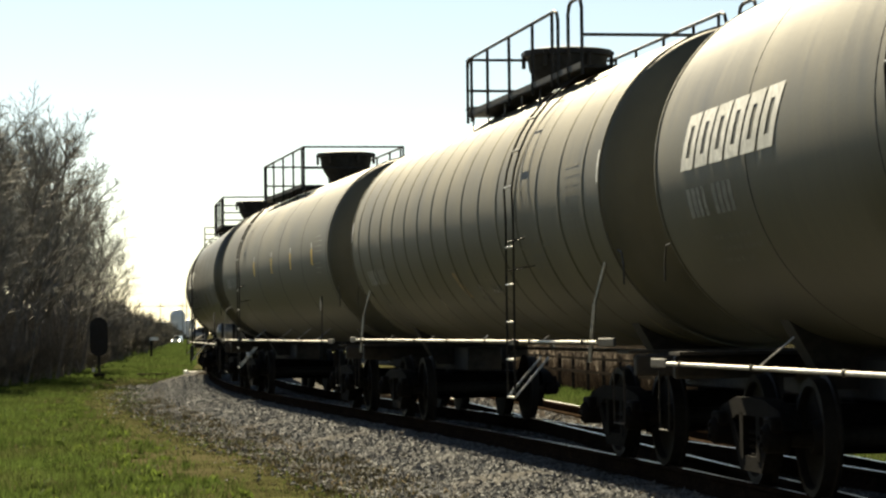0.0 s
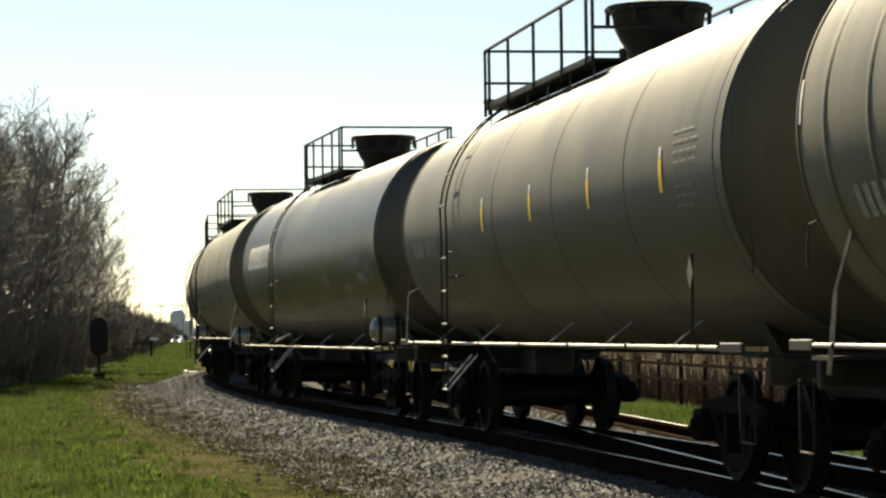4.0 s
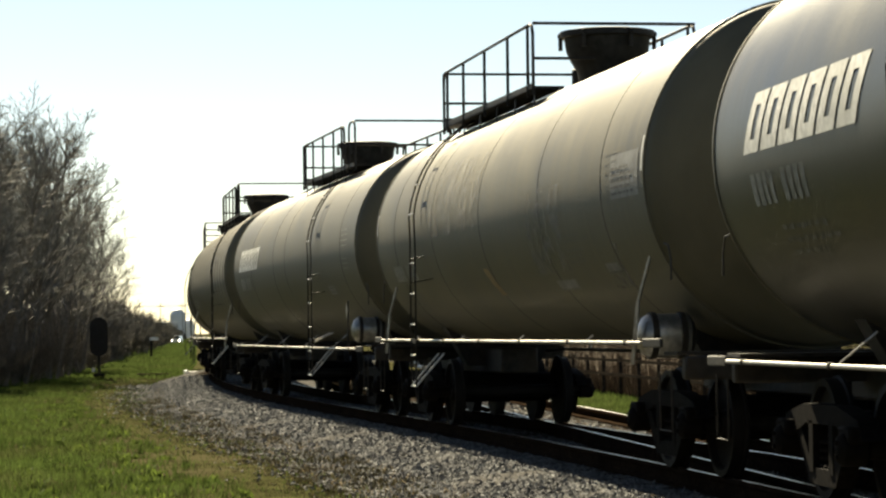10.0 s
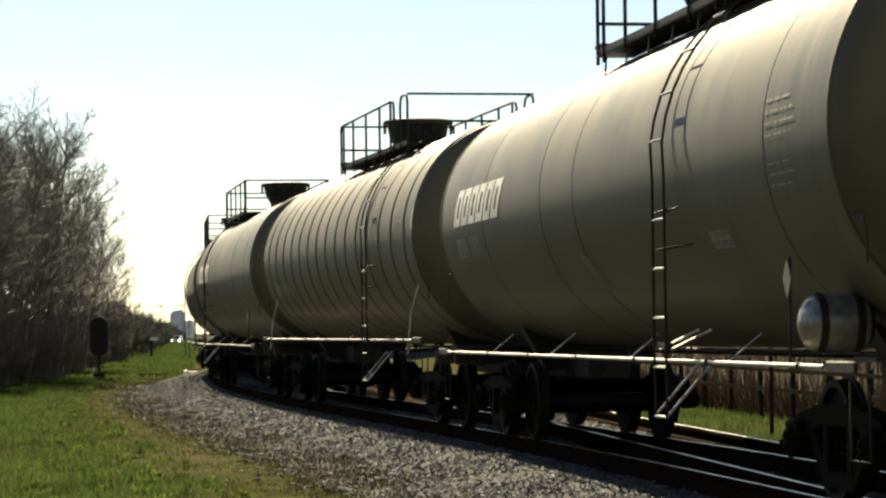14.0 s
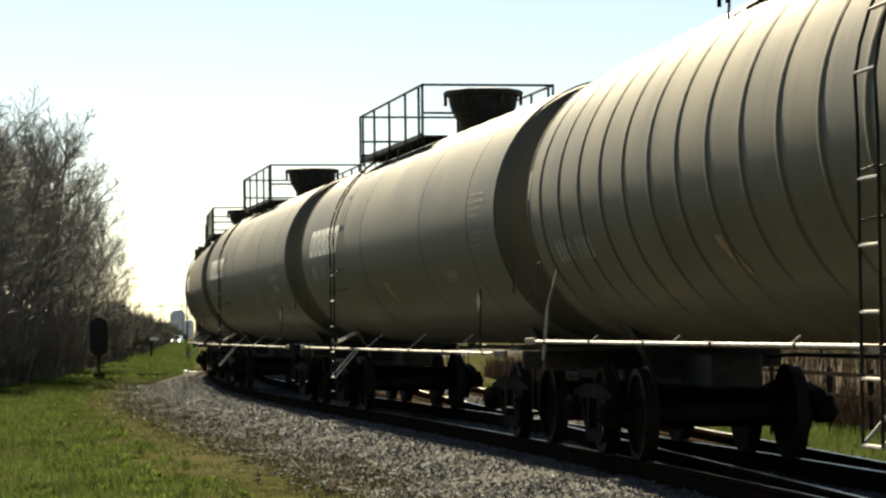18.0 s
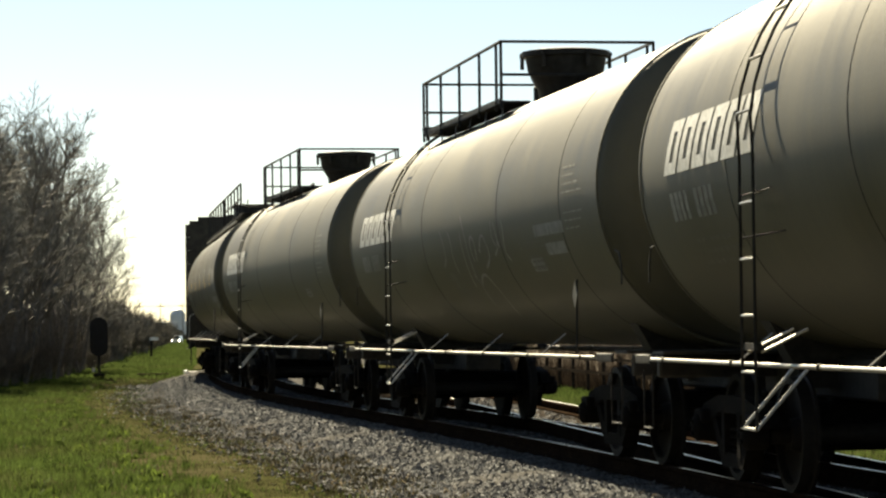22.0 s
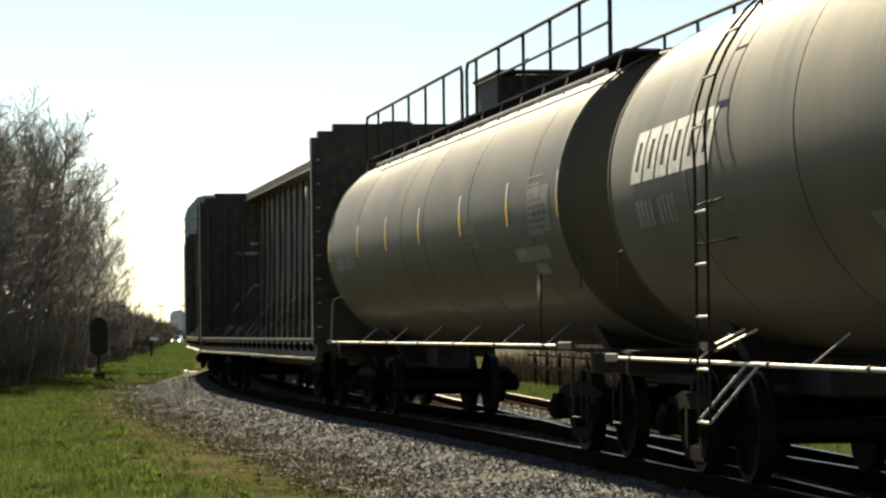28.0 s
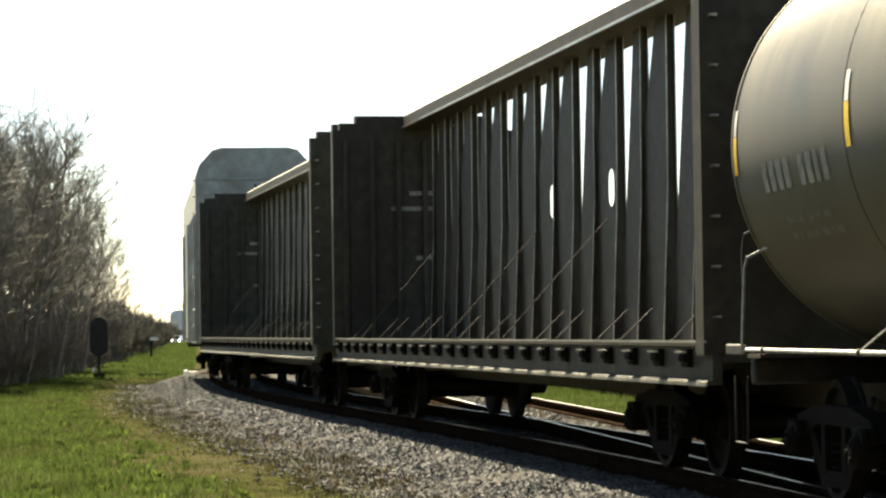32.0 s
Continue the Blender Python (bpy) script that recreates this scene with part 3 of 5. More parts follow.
    blades("pale_reeds", x, y, np.full(n, -0.5), rng.uniform(0.9, 1.75, n), rng.uniform(0.014, 0.034, n), PALE_REED, "thin stand of tall pale dry reeds behind the fence", "reeds", 25, 0.3)


# ---- trees ----
def branches(seed, height, spread, levels, trunk_r):
    """Rows of (start, end, radius, radius, level) of a bare tree that grows from the origin."""
    rng = np.random.default_rng(seed)
    rows = []
    rise = np.array([0, 0, 0.13])

    def grow(p, d, length, r, level):
        k = 4 if level < 2 else (3 if level < 4 else 2)
        for i in range(k):
            d = d + rng.normal(0, 0.10 + 0.03 * level, 3) + rise
            d = d / np.linalg.norm(d)
            q = p + d * length / k
            r2 = r * (1 - 0.62 / k) if level else r * (1 - 0.5 / k)
            rows.append((p, q, r, r2, level))
            if level < levels:
                m = {0: 4, 1: 2, 2: 2, 3: 2}[level]
                if level or i:
                    for _ in range(m):
                        side = rng.normal(0, 1, 3)
                        side -= d * side.dot(d)
                        side /= np.linalg.norm(side)
                        ang = rng.uniform(0.5, 1.0) * spread
                        nd = d * math.cos(ang) + side * math.sin(ang)
                        size = rng.uniform(0.55, 0.85) if level == 0 else rng.uniform(0.45, 0.68)
                        grow(p + (q - p) * rng.uniform(0.3, 1), nd, length * size, max(r2 * 0.55, 0.0055), level + 1)
            p, r = q, r2
        if level < levels:
            grow(p, d, length * (0.8 if level == 0 else 0.5), r, level + 1)

    grow(np.zeros(3), np.array([0.0, 0, 1]), height * 0.40, trunk_r, 0)
    return rows


def prisms(rows):
    """Three-sided tapered sticks as arrays."""
    p, q = np.array([r[0] for r in rows]), np.array([r[1] for r in rows])
    r1, r2 = np.array([r[2] for r in rows]), np.array([r[3] for r in rows])
    d = q - p
    d /= np.maximum(np.linalg.norm(d, axis=1, keepdims=True), 1e-6)
    ref = np.where(np.abs(d[:, 2:3]) > 0.8, np.array([[1.0, 0, 0]]), np.array([[0, 0, 1.0]]))
    u = np.cross(d, ref)
    u /= np.linalg.norm(u, axis=1, keepdims=True)
    w = np.cross(d, u)
    v = []
    for c, r in ((p, r1), (q, r2)):
        for k in range(3):
            a = k * math.tau / 3
            v.append(c + (u * math.cos(a) + w * math.sin(a)) * r[:, None])
    v = np.stack(v, 1).reshape(-1, 3)
    b = np.arange(len(rows)) * 6
    f = np.concatenate([np.stack([b + k, b + (k + 1) % 3, b + 3 + (k + 1) % 3, b + 3 + k], 1) for k in range(3)])
    return v, f


def crown_sticks(seed, height, trunk_r):
    """Rows of (start, end, radius, radius, level) of a bare tree: stems that fork low, ascending limbs, straight fans of twigs."""
    rng = np.random.default_rng(seed)
    rows = []

    def stick(p, d, length, r, level, k, lift, noise):
        pts = [p]
        for i in range(k):
            d = d + rng.normal(0, noise, 3) + np.array([0, 0, lift])
            d = d / np.linalg.norm(d)
            q = pts[-1] + d * length / k
            ra, rb = r * (1 - 0.7 * i / k), r * (1 - 0.7 * (i + 1) / k)
            rows.append((pts[-1], q, max(ra, 0.0065), max(rb, 0.0055), level))
            pts.append(q)
        return np.array(pts), d

    def sides(pts, n, lo, angle, shrink, r, level, k, lift, noise, flip):
        """Side shoots that alternate along a stick."""
        out = []
        seg = len(pts) - 1
        whole = np.linalg.norm(pts[-1] - pts[0])
        for i in range(n):
            u = lo + (0.98 - lo) * (i + rng.uniform(0, 0.9)) / n
            j = min(seg - 1, int(u * seg))
            f = u * seg - j
            p = pts[j] * (1 - f) + pts[j + 1] * f
            d = pts[j + 1] - pts[j]
            d = d / np.linalg.norm(d)
            az = flip + i * 2.4 + rng.normal(0, 0.4)
            side = np.array([math.cos(az), math.sin(az), rng.normal(0.1, 0.3)])
            side = side - d * side.dot(d)
            side /= np.linalg.norm(side)
            a = angle * rng.uniform(0.75, 1.2)
            length = whole * shrink * (1.15 - 0.65 * u) * rng.uniform(0.7, 1.25)
            out.append(stick(p, d * math.cos(a) + side * math.sin(a), length, r * (1.1 - 0.5 * u), level, k, lift, noise)[0])
        return out

    stems = 3
    for st in range(stems):
        az = st * math.tau / stems + rng.uniform(-0.5, 0.5)
        d = np.array([0.20 * math.cos(az), 0.20 * math.sin(az), 1.0])
        base = np.array([0.18 * math.cos(az), 0.18 * math.sin(az), 0.0])
        trunk, _ = stick(base, d / np.linalg.norm(d), height * rng.uniform(0.8, 0.97), trunk_r * rng.uniform(0.6, 0.9), 0, 9, 0.015, 0.05)
        for limb in sides(trunk, 14, 0.24, 0.74, 0.37, trunk_r * 0.40, 1, 5, 0.09, 0.05, rng.uniform(0, 6)):
            for bough in sides(limb, 7, 0.15, 0.70, 0.48, 0.022, 2, 3, 0.05, 0.05, rng.uniform(0, 6)):
                for twig in sides(bough, 5, 0.15, 0.62, 0.62, 0.012, 3, 2, 0.03, 0.04, rng.uniform(0, 6)):
                    sides(twig, 2, 0.25, 0.55, 0.6, 0.009, 4, 1, 0.02, 0.03, rng.uniform(0, 6))
    return rows


def tree_meshes(seed, height, trunk_r=0.16):
    rows = crown_sticks(seed, height, trunk_r)
    out = []
    for name, mat, sel in (("trunk", BARK, [r for r in rows if r[4] < 1]), ("limb_work", BARK, [r for r in rows if 1 <= r[4] < 3]), ("twig_mass", TWIG, [r for r in rows if r[4] >= 3])):
        v, f = prisms(sel)
        out.append((name, big_mesh(name, v, f, mat)))
    return out, max(r[1][2] for r in rows)


def thicket_sticks(seed, height, thin, stems):
    """Rows of many stems from one root, branching close to the ground."""
    rng = np.random.default_rng(seed)
    rows = []
    for k in range(stems):
        lean = rng.normal(0, 0.2, 2)
        base = np.array([rng.normal(0, 0.25), rng.normal(0, 0.25), 0.0])
        for p, q, r1, r2, level in branches(seed * 10 + k, height * rng.uniform(0.55, 1.0), 0.75, 2, 0.022):
            sh = lambda v: v + base + np.array([lean[0] * v[2], lean[1] * v[2], 0])
            rows.append((sh(p), sh(q), max(r1, thin * 1.15), max(r2, thin), level))
    return rows


def thicket_meshes(seed, height, thin=0.006):
    rows = thicket_sticks(seed, height, thin, 9)
    out = []
    for name, sel in (("stem", [r for r in rows if r[4] < 1]), ("twig_mass", [r for r in rows if r[4] >= 1])):
        v, f = prisms(sel)
        out.append((name, big_mesh(name, v, f, BARK if name == "stem" else SHRUB)))
    return out, max(r[1][2] for r in rows)


def put_tree(name, meshes, px, dist, height, turn, label, group, z0=-0.5):
    """A tree at a bearing (given across a picture 1568 wide) and a distance."""
    parts, top = meshes
    k = height / top
    x = (px - 784) / 4707.5 * dist
    root = thing(name, Matrix.Translation((x, dist, z0)) @ Matrix.Rotation(turn, 4, "Z"), label, "tree" if "tree" in name else "shrub", group)
    for nm, me in parts:
        ob = part(nm, me, TWIG, root)
        if nm != "trunk":
            ob["kind"] = "stuff"
        ob.scale = (k, k, k)
    return root


def make_trees():
    rng = np.random.default_rng(21)
    kinds = [tree_meshes(31 + i, 9.5, 0.13) for i in range(4)]
    spots = [(-20, 86, 9.9), (-110, 84, 10.3), (52, 96, 10.4), (105, 104, 10.0), (20, 112, 12.0), (-70, 104, 11.4), (148, 118, 8.6), (80, 124, 11.6), (-160, 92, 11.2), (176, 140, 7.4), (12, 90, 10.4), (74, 100, 10.6), (128, 108, 9.0), (160, 124, 7.6), (-40, 96, 11.0)]
    for i, (px, dist, h) in enumerate(spots):
        put_tree("bare_tree", kinds[i % 4], px - 16, dist, h * 0.99, 1.7 * i, "leafless grey-brown tree in early spring with fine twigs", "trees along the railway")
    # unseen wood beside and behind the camera, added to dim the tank sides
    i = 0
    for row in range(2):
        for s in np.arange(-96 + 4.0 * row, 66, 8.5):
            x, y, _ = on_line(s, 12.5 + 4.5 * row + rng.uniform(-0.8, 1.2))
            if y > 5 and x + 7.0 > -0.1665 * y:
                continue
            tree = thing("bare_tree", Matrix.Translation((x, y, -0.5)) @ Matrix.Rotation(1.3 * i, 4, "Z"), "leafless grey-brown tree in early spring with fine twigs", "tree", "trees along the railway")
            k = rng.uniform(9.0, 11.0) / kinds[i % 4][1]
            for nm, me in kinds[i % 4][0]:
                ob = part(nm, me, TWIG, tree)
                ob.scale = (k, k, k)
                if nm != "trunk":
                    ob["kind"] = "stuff"
            i += 1
    shrubs = [thicket_meshes(51 + i, 3.4) for i in range(4)]
    # unseen shrubs at the foot of that wood, added for the same dimming
    for row in range(2):
        for j, s in enumerate(np.arange(-96, 72, 2.6)):
            x, y, _ = on_line(s, 9.6 + 1.8 * row + rng.uniform(-0.5, 0.5))
            if abs(y) < 2:
                y += 4
            if y > 5 and x + 3.8 > -0.1665 * y:
                continue
            put_tree("bare_shrub", shrubs[j % 4], 784 + 4707.5 * x / y, y, rng.uniform(2.8, 4.2), rng.uniform(0, 6), "dense leafless brown shrub at the foot of the trees", "shrubs along the railway")
    i = 0
    for row in range(4):
        for dist in np.arange(82, 210, 2.2 if row < 2 else 3.2):
            d = dist + rng.uniform(-1, 1)
            edge = np.interp(d, [80, 98, 135, 220], [22, 104, 198, 240])
            px = edge - (0.9 + 1.5 * row + rng.uniform(0, 0.7)) * 4707.5 / d
            if px < -140:
                continue
            h = (rng.uniform(1.6, 2.6) + 0.8 * row) * (0.8 if d > 140 else 1.0)
            put_tree("bare_shrub", shrubs[i % 4], px, d, h, rng.uniform(0, 6), "dense leafless brown shrub at the foot of the trees", "shrubs along the railway")
            i += 1
    coarse = [thicket_sticks(71 + i, 3.4, 0.012, 6) for i in range(4)]
    packs = [prisms(rows) for rows in coarse]
    vs, fs, count, dist, j = [], [], 0, 158.0, 0
    while dist < 640:
        for row in range(3):
            d = dist * (1 + rng.uniform(-0.01, 0.01)) + 5 * row
            px = np.interp(d, [150, 205, 245, 390, 500, 640], [204, 236, 260, 289, 309, 324]) - (2.0 * row + rng.uniform(-0.6, 0.6)) * 4707.5 / d
            v, f = packs[j % 4]
            k = (4.7 - 0.9 * (row == 0)) * rng.uniform(0.75, 1.08) * np.interp(d, [300, 600], [1, 0.75]) / v[:, 2].max()
            c, s = math.cos(j * 1.1), math.sin(j * 1.1)
            vs.append(np.stack([v[:, 0] * c - v[:, 1] * s, v[:, 0] * s + v[:, 1] * c, v[:, 2]], 1) * k + np.array([(px - 784) / 4707.5 * d, d, -0.5]))
            fs.append(f + count)
            count += len(v)
            j += 1
        dist *= 1.026
    ob = new("distant_shrubs", big_mesh("distant_shrubs", np.concatenate(vs), np.concatenate(fs), HAZED_TWIG))
    tagged(ob, "leafless grey-brown shrubs in the distance beside the line", "shrubs", kind="stuff")


# ---- small things beside the line ----
def make_lineside():
    # signal with a round-ended target, seen from behind
    root = thing("railway_signal", pose(-13.75, 106.0, -0.5, 0, 0, 8), "black railway signal with an oblong round-ended target", "railway signal")
    tgt = [(0.36 * math.cos(a), 0.42 + 0.36 * math.sin(a)) for a in np.linspace(0, math.pi, 9)] + [(-0.36 * math.cos(a), -0.42 - 0.36 * math.sin(a)) for a in np.linspace(0, math.pi, 9)]
    part("target", Shape().extrude([(x, z + 1.72) for x, z in tgt], "y", -0.02, 0.02), SIGNAL_BLACK, root)
    part("mast", Shape().tube([(0, 0.06, 0), (0, 0.06, 2.3)], 0.06, 8), SIGNAL_BLACK, root)
    part("foot", Shape().box((0, 0.06, 0.12), (0.45, 0.45, 0.3), bevel=0.03), POST_WOOD, root)
    for z in (1.4, 2.05):
        part("lamp_hood", Shape().turn([(0.02, 0.12), (0.3, 0.12)], "y", 12, (0, 0, z)), SIGNAL_BLACK, root)
    part("number_board", Shape().box((-0.22, -0.03, 0.42), (0.12, 0.02, 0.16)), PLATE_WHITE, root, "small white plate")
    # post with a white board
    root = thing("lineside_post", pose(-20.9, 190, -0.5), "dark wooden lineside post with a small white board", "post")
    part("post", Shape().box((0, 0, 0.8), (0.16, 0.16, 1.6), bevel=0.01), POST_WOOD, root)
    part("board", Shape().box((0.2, -0.1, 1.45), (0.6, 0.03, 0.22)), PLATE_WHITE, root, "white board")
    # white slab by the crossing
    root = thing("crossing_panel", pose(-10.42, 111.0, -0.47, 0, 0, 8), "grey crossing panel with a white edge beside the rail", "crossing panel")
    part("slab", Shape().box((0.05, 0, 0.1), (0.7, 1.6, 0.2), bevel=0.02), PALE_GREY, root)
    part("edge", Shape().box((-0.36, -0.02, 0.12), (0.1, 1.6, 0.26), bevel=0.02), PLATE_WHITE, root, "white painted edge")
    root = thing("timber_baulk", pose(-12.0, 109.5, -0.47, 0, 0, 80), "dark timber baulk lying in the grass", "timber")
    part("baulk", Shape().box((0, 0, 0.08), (0.3, 1.3, 0.16), bevel=0.015), TIE_WOOD, root)
    # silo
    d = 900.0
    x = (313 - 784) / 4707.5 * d
    root = thing("silo", pose(x, d, -0.5), "pale blue-grey domed farm silo far away", "silo")
    part("cylinder", Shape().turn([(0, 2.6), (7.6, 2.6)], "z", 24), SILO, root)
    part("dome", Shape().turn([(7.6, 2.62)] + [(7.6 + 2.6 * math.sin(a), 2.62 * math.cos(a)) for a in np.linspace(0.1, 1.5, 8)], "z", 24), SILO, root)
    root = thing("silo", pose(x + 1.9, d + 20, -0.5), "slimmer pale silo beside the domed one", "silo")
    part("cylinder", Shape().turn([(0, 1.7), (5.2, 1.7)], "z", 20), SILO, root)
    part("dome", Shape().turn([(5.2, 1.72)] + [(5.2 + 1.4 * math.sin(a), 1.72 * math.cos(a)) for a in np.linspace(0.1, 1.5, 6)], "z", 20), SILO, root)
    # distant street lamp and vehicle by the road crossing
    root = thing("street_lamp", pose(-30.9, 300, -0.5), "distant street lamp with a pale arm over the road", "street lamp")
    part("pole", Shape().tube([(-0.9, 0, 0), (-0.9, 0, 3.0)], 0.06, 6), POST_WOOD, root)
    part("arm", Shape().tube([(-0.9, 0, 3.0), (0.4, 0, 3.1)], 0.05, 6), PLATE_WHITE, root)
    part("lamp_head", Shape().box((0.7, 0, 3.1), (0.8, 0.25, 0.12), bevel=0.03), PLATE_WHITE, root)
    make_far_car()
    # utility line far off
    for i, px in enumerate((246, 283, 322)):
        root = thing("utility_pole", pose((px - 784) / 4707.5 * 420, 420, -0.5), "thin distant wooden utility pole", "utility pole", "utility poles")
        part("pole", Shape().tube([(0, 0, 0), (0, 0, 6.6)], 0.08, 6, r2=0.05), PALE_GREY, root)
        part("crossarm", Shape().box((0, 0, 6.1), (1.3, 0.12, 0.12)), PALE_GREY, root)
    for k in (-0.55, 0.55):
        pts = []
        for a, b in ((246, 283), (283, 322), (322, 380)):
            for u in np.linspace(0, 1, 8):
                pts.append((((a + (b - a) * u) - 784) / 4707.5 * 420 + k, 420, 5.72 - 0.5 * u * (1 - u)))
        tagged(new("overhead_wire", Shape().tube(pts, 0.012, 4).mesh("overhead_wire")), "thin wire strung between the utility poles", "wire").data.materials.append(PALE_GREY)
    # low fence behind the tracks
    root = thing("fence", Matrix(), "low dark fence with two rails among dry reeds", "fence")
    me = Shape().box((0, 0, 0.55), (0.08, 0.08, 1.1)).mesh("fence_post")
    me.materials.append(POST_WOOD)
    for y0 in np.arange(26, 84, 2.7):
        x, y = other_line(y0, -5.1)
        part("post", me, POST_WOOD, root, at=pose(x, y, -0.5, 0, 0, 12 * math.sin(y0 * 9)))
    for z in (0.14, 0.50):
        a, b = other_line(25.6, -5.05), other_line(84, -5.05)
        part("rail", Shape().beam((*a, z), (*b, z), 0.03, 0.07), POST_WOOD, root)
    root = thing("marker_post", pose(5.21, 42.5, -0.5), "thin grey marker post standing in the grass strip", "post")
    part("post", Shape().tube([(0, 0, 0), (0, 0, 1.5)], 0.035, 8), POST_WOOD, root)
    part("cap", Shape().turn([(1.5, 0.045), (1.53, 0.02)], "z", 8), POST_WOOD, root)


def make_far_car():
    d = 430.0
    root = thing("car", pose((309 - 784) / 4707.5 * d, d, -0.5), "silver car waiting far off with its headlights lit", "car")
    prof = [(-0.85, 0.3), (0.85, 0.3), (0.87, 0.75), (0.72, 0.95), (0.6, 1.42), (-0.6, 1.42), (-0.72, 0.95), (-0.87, 0.75)]
    part("body", Shape().extrude(prof, "y", 0.0, 4.2), CAR_PAINT, root)
    part("windscreen", Shape().box((0, -0.01, 1.16), (1.15, 0.02, 0.36)), GLASS_DARK, root)
    lamp = bpy.data.materials.new("headlight_glow")
    lamp.use_nodes = True
    b = lamp.node_tree.nodes["Principled BSDF"]
    b.inputs["Emission Color"].default_value, b.inputs["Emission Strength"].default_value = (1, 0.95, 0.85, 1), 6.0
    for sx in (-0.6, 0.6):
        part("headlight", Shape().turn([(-0.03, 0.11), (0.05, 0.11)], "y", 10, (sx, 0, 0.68)), lamp, root, "lit headlight")
        for y in (0.8, 3.4):
            part("wheel", Shape().turn([(-0.1, 0.31), (0.1, 0.31)], "x", 14, (sx * 1.25, y, 0.31)), SIGNAL_BLACK, root)

# ---- the train ----
R_TANK, Z_TANK = 1.52, 2.65
TRAIN = []            # (car, middle along the train, half the distance of the bogies)
WHEELSETS = []        # wheelsets, which turn as the train rolls
WHEEL_R = 0.457


def arc(a, r=R_TANK, x=0.0):
    """A point on the tank's shell; a is the angle up from the camera side, in radians."""
    return (x, r * math.cos(a), Z_TANK + r * math.sin(a))


def bolster_shape():
    sh = Shape().box((0, 0, 0.56), (0.42, 1.9, 0.26), bevel=0.03)
    sh.turn([(0.69, 0.22), (0.78, 0.22)], "z", 16)
    sh.beam((-0.62, -0.55, 0.42), (-0.62, 0.55, 0.42), 0.10, 0.16).beam((0.62, -0.55, 0.42), (0.62, 0.55, 0.42), 0.10, 0.16)
    return sh


def side_frame_shape():
    sh = Shape()
    # top chord, tension members and bearing jaws of a cast side frame
    for lo, hi in ((-0.075, 0.075),):
        sh.extrude([(-1.12, 0.52), (-0.98, 0.66), (-0.45, 0.74), (0.45, 0.74), (0.98, 0.66), (1.12, 0.52), (0.72, 0.52), (0.42, 0.60), (-0.42, 0.60), (-0.72, 0.52)], "y", lo, hi)
        sh.extrude([(-0.74, 0.56), (-0.60, 0.58), (-0.26, 0.28), (0.26, 0.28), (0.60, 0.58), (0.74, 0.56), (0.36, 0.16), (-0.36, 0.16)], "y", lo * 0.9, hi * 0.9)
        sh.extrude([(-0.33, 0.25), (-0.22, 0.25), (-0.22, 0.62), (-0.33, 0.62)], "y", lo, hi)
        sh.extrude([(0.22, 0.25), (0.33, 0.25), (0.33, 0.62), (0.22, 0.62)], "y", lo, hi)
    return sh


def spring_shape():
    sh = Shape()
    for x in (-0.11, 0.0, 0.11):
        pts = [(x + 0.045 * math.cos(a), 0.045 * math.sin(a), 0.28 + 0.23 * a / (math.tau * 4)) for a in np.linspace(0, math.tau * 4, 33)]
        sh.tube(pts, 0.013, 4)
    return sh


def wheelset_shape():
    sh = Shape()
    for sg in (-1, 1):
        y = sg * 0.7535
        prof = [(y - sg * 0.075, 0.10), (y - sg * 0.075, WHEEL_R - 0.075), (y - sg * 0.068, WHEEL_R + 0.022), (y - sg * 0.045, WHEEL_R + 0.022), (y - sg * 0.033, WHEEL_R), (y + sg * 0.066, WHEEL_R - 0.004), (y + sg * 0.066, WHEEL_R - 0.06),
                (y + sg * 0.01, WHEEL_R - 0.075), (y - sg * 0.02, 0.14), (y + sg * 0.06, 0.12), (y + sg * 0.06, 0.08)]
        sh.turn(prof, "y", 28)
        sh.turn([(y, 0.075), (y + sg * 0.42, 0.07)], "y", 12)
    sh.turn([(-0.72, 0.085), (0.72, 0.085)], "y", 12)
    # chalk-marked balance plates make the turning visible
    for sg in (-1, 1):
        sh.box((0.24, sg * 0.765, 0.0), (0.10, 0.02, 0.06))
    return sh


def bearing_shape():
    sh = Shape().turn([(-0.12, 0.09), (-0.1, 0.115), (0.06, 0.115), (0.09, 0.09), (0.1, 0.05)], "y", 14)
    sh.box((0, -0.03, 0.10), (0.30, 0.16, 0.12), bevel=0.02)
    for a in range(3):
        sh.turn([(0.09, 0.018), (0.115, 0.018)], "y", 6, (0.055 * math.cos(a * 2.1), 0, 0.055 * math.sin(a * 2.1)))
    return sh


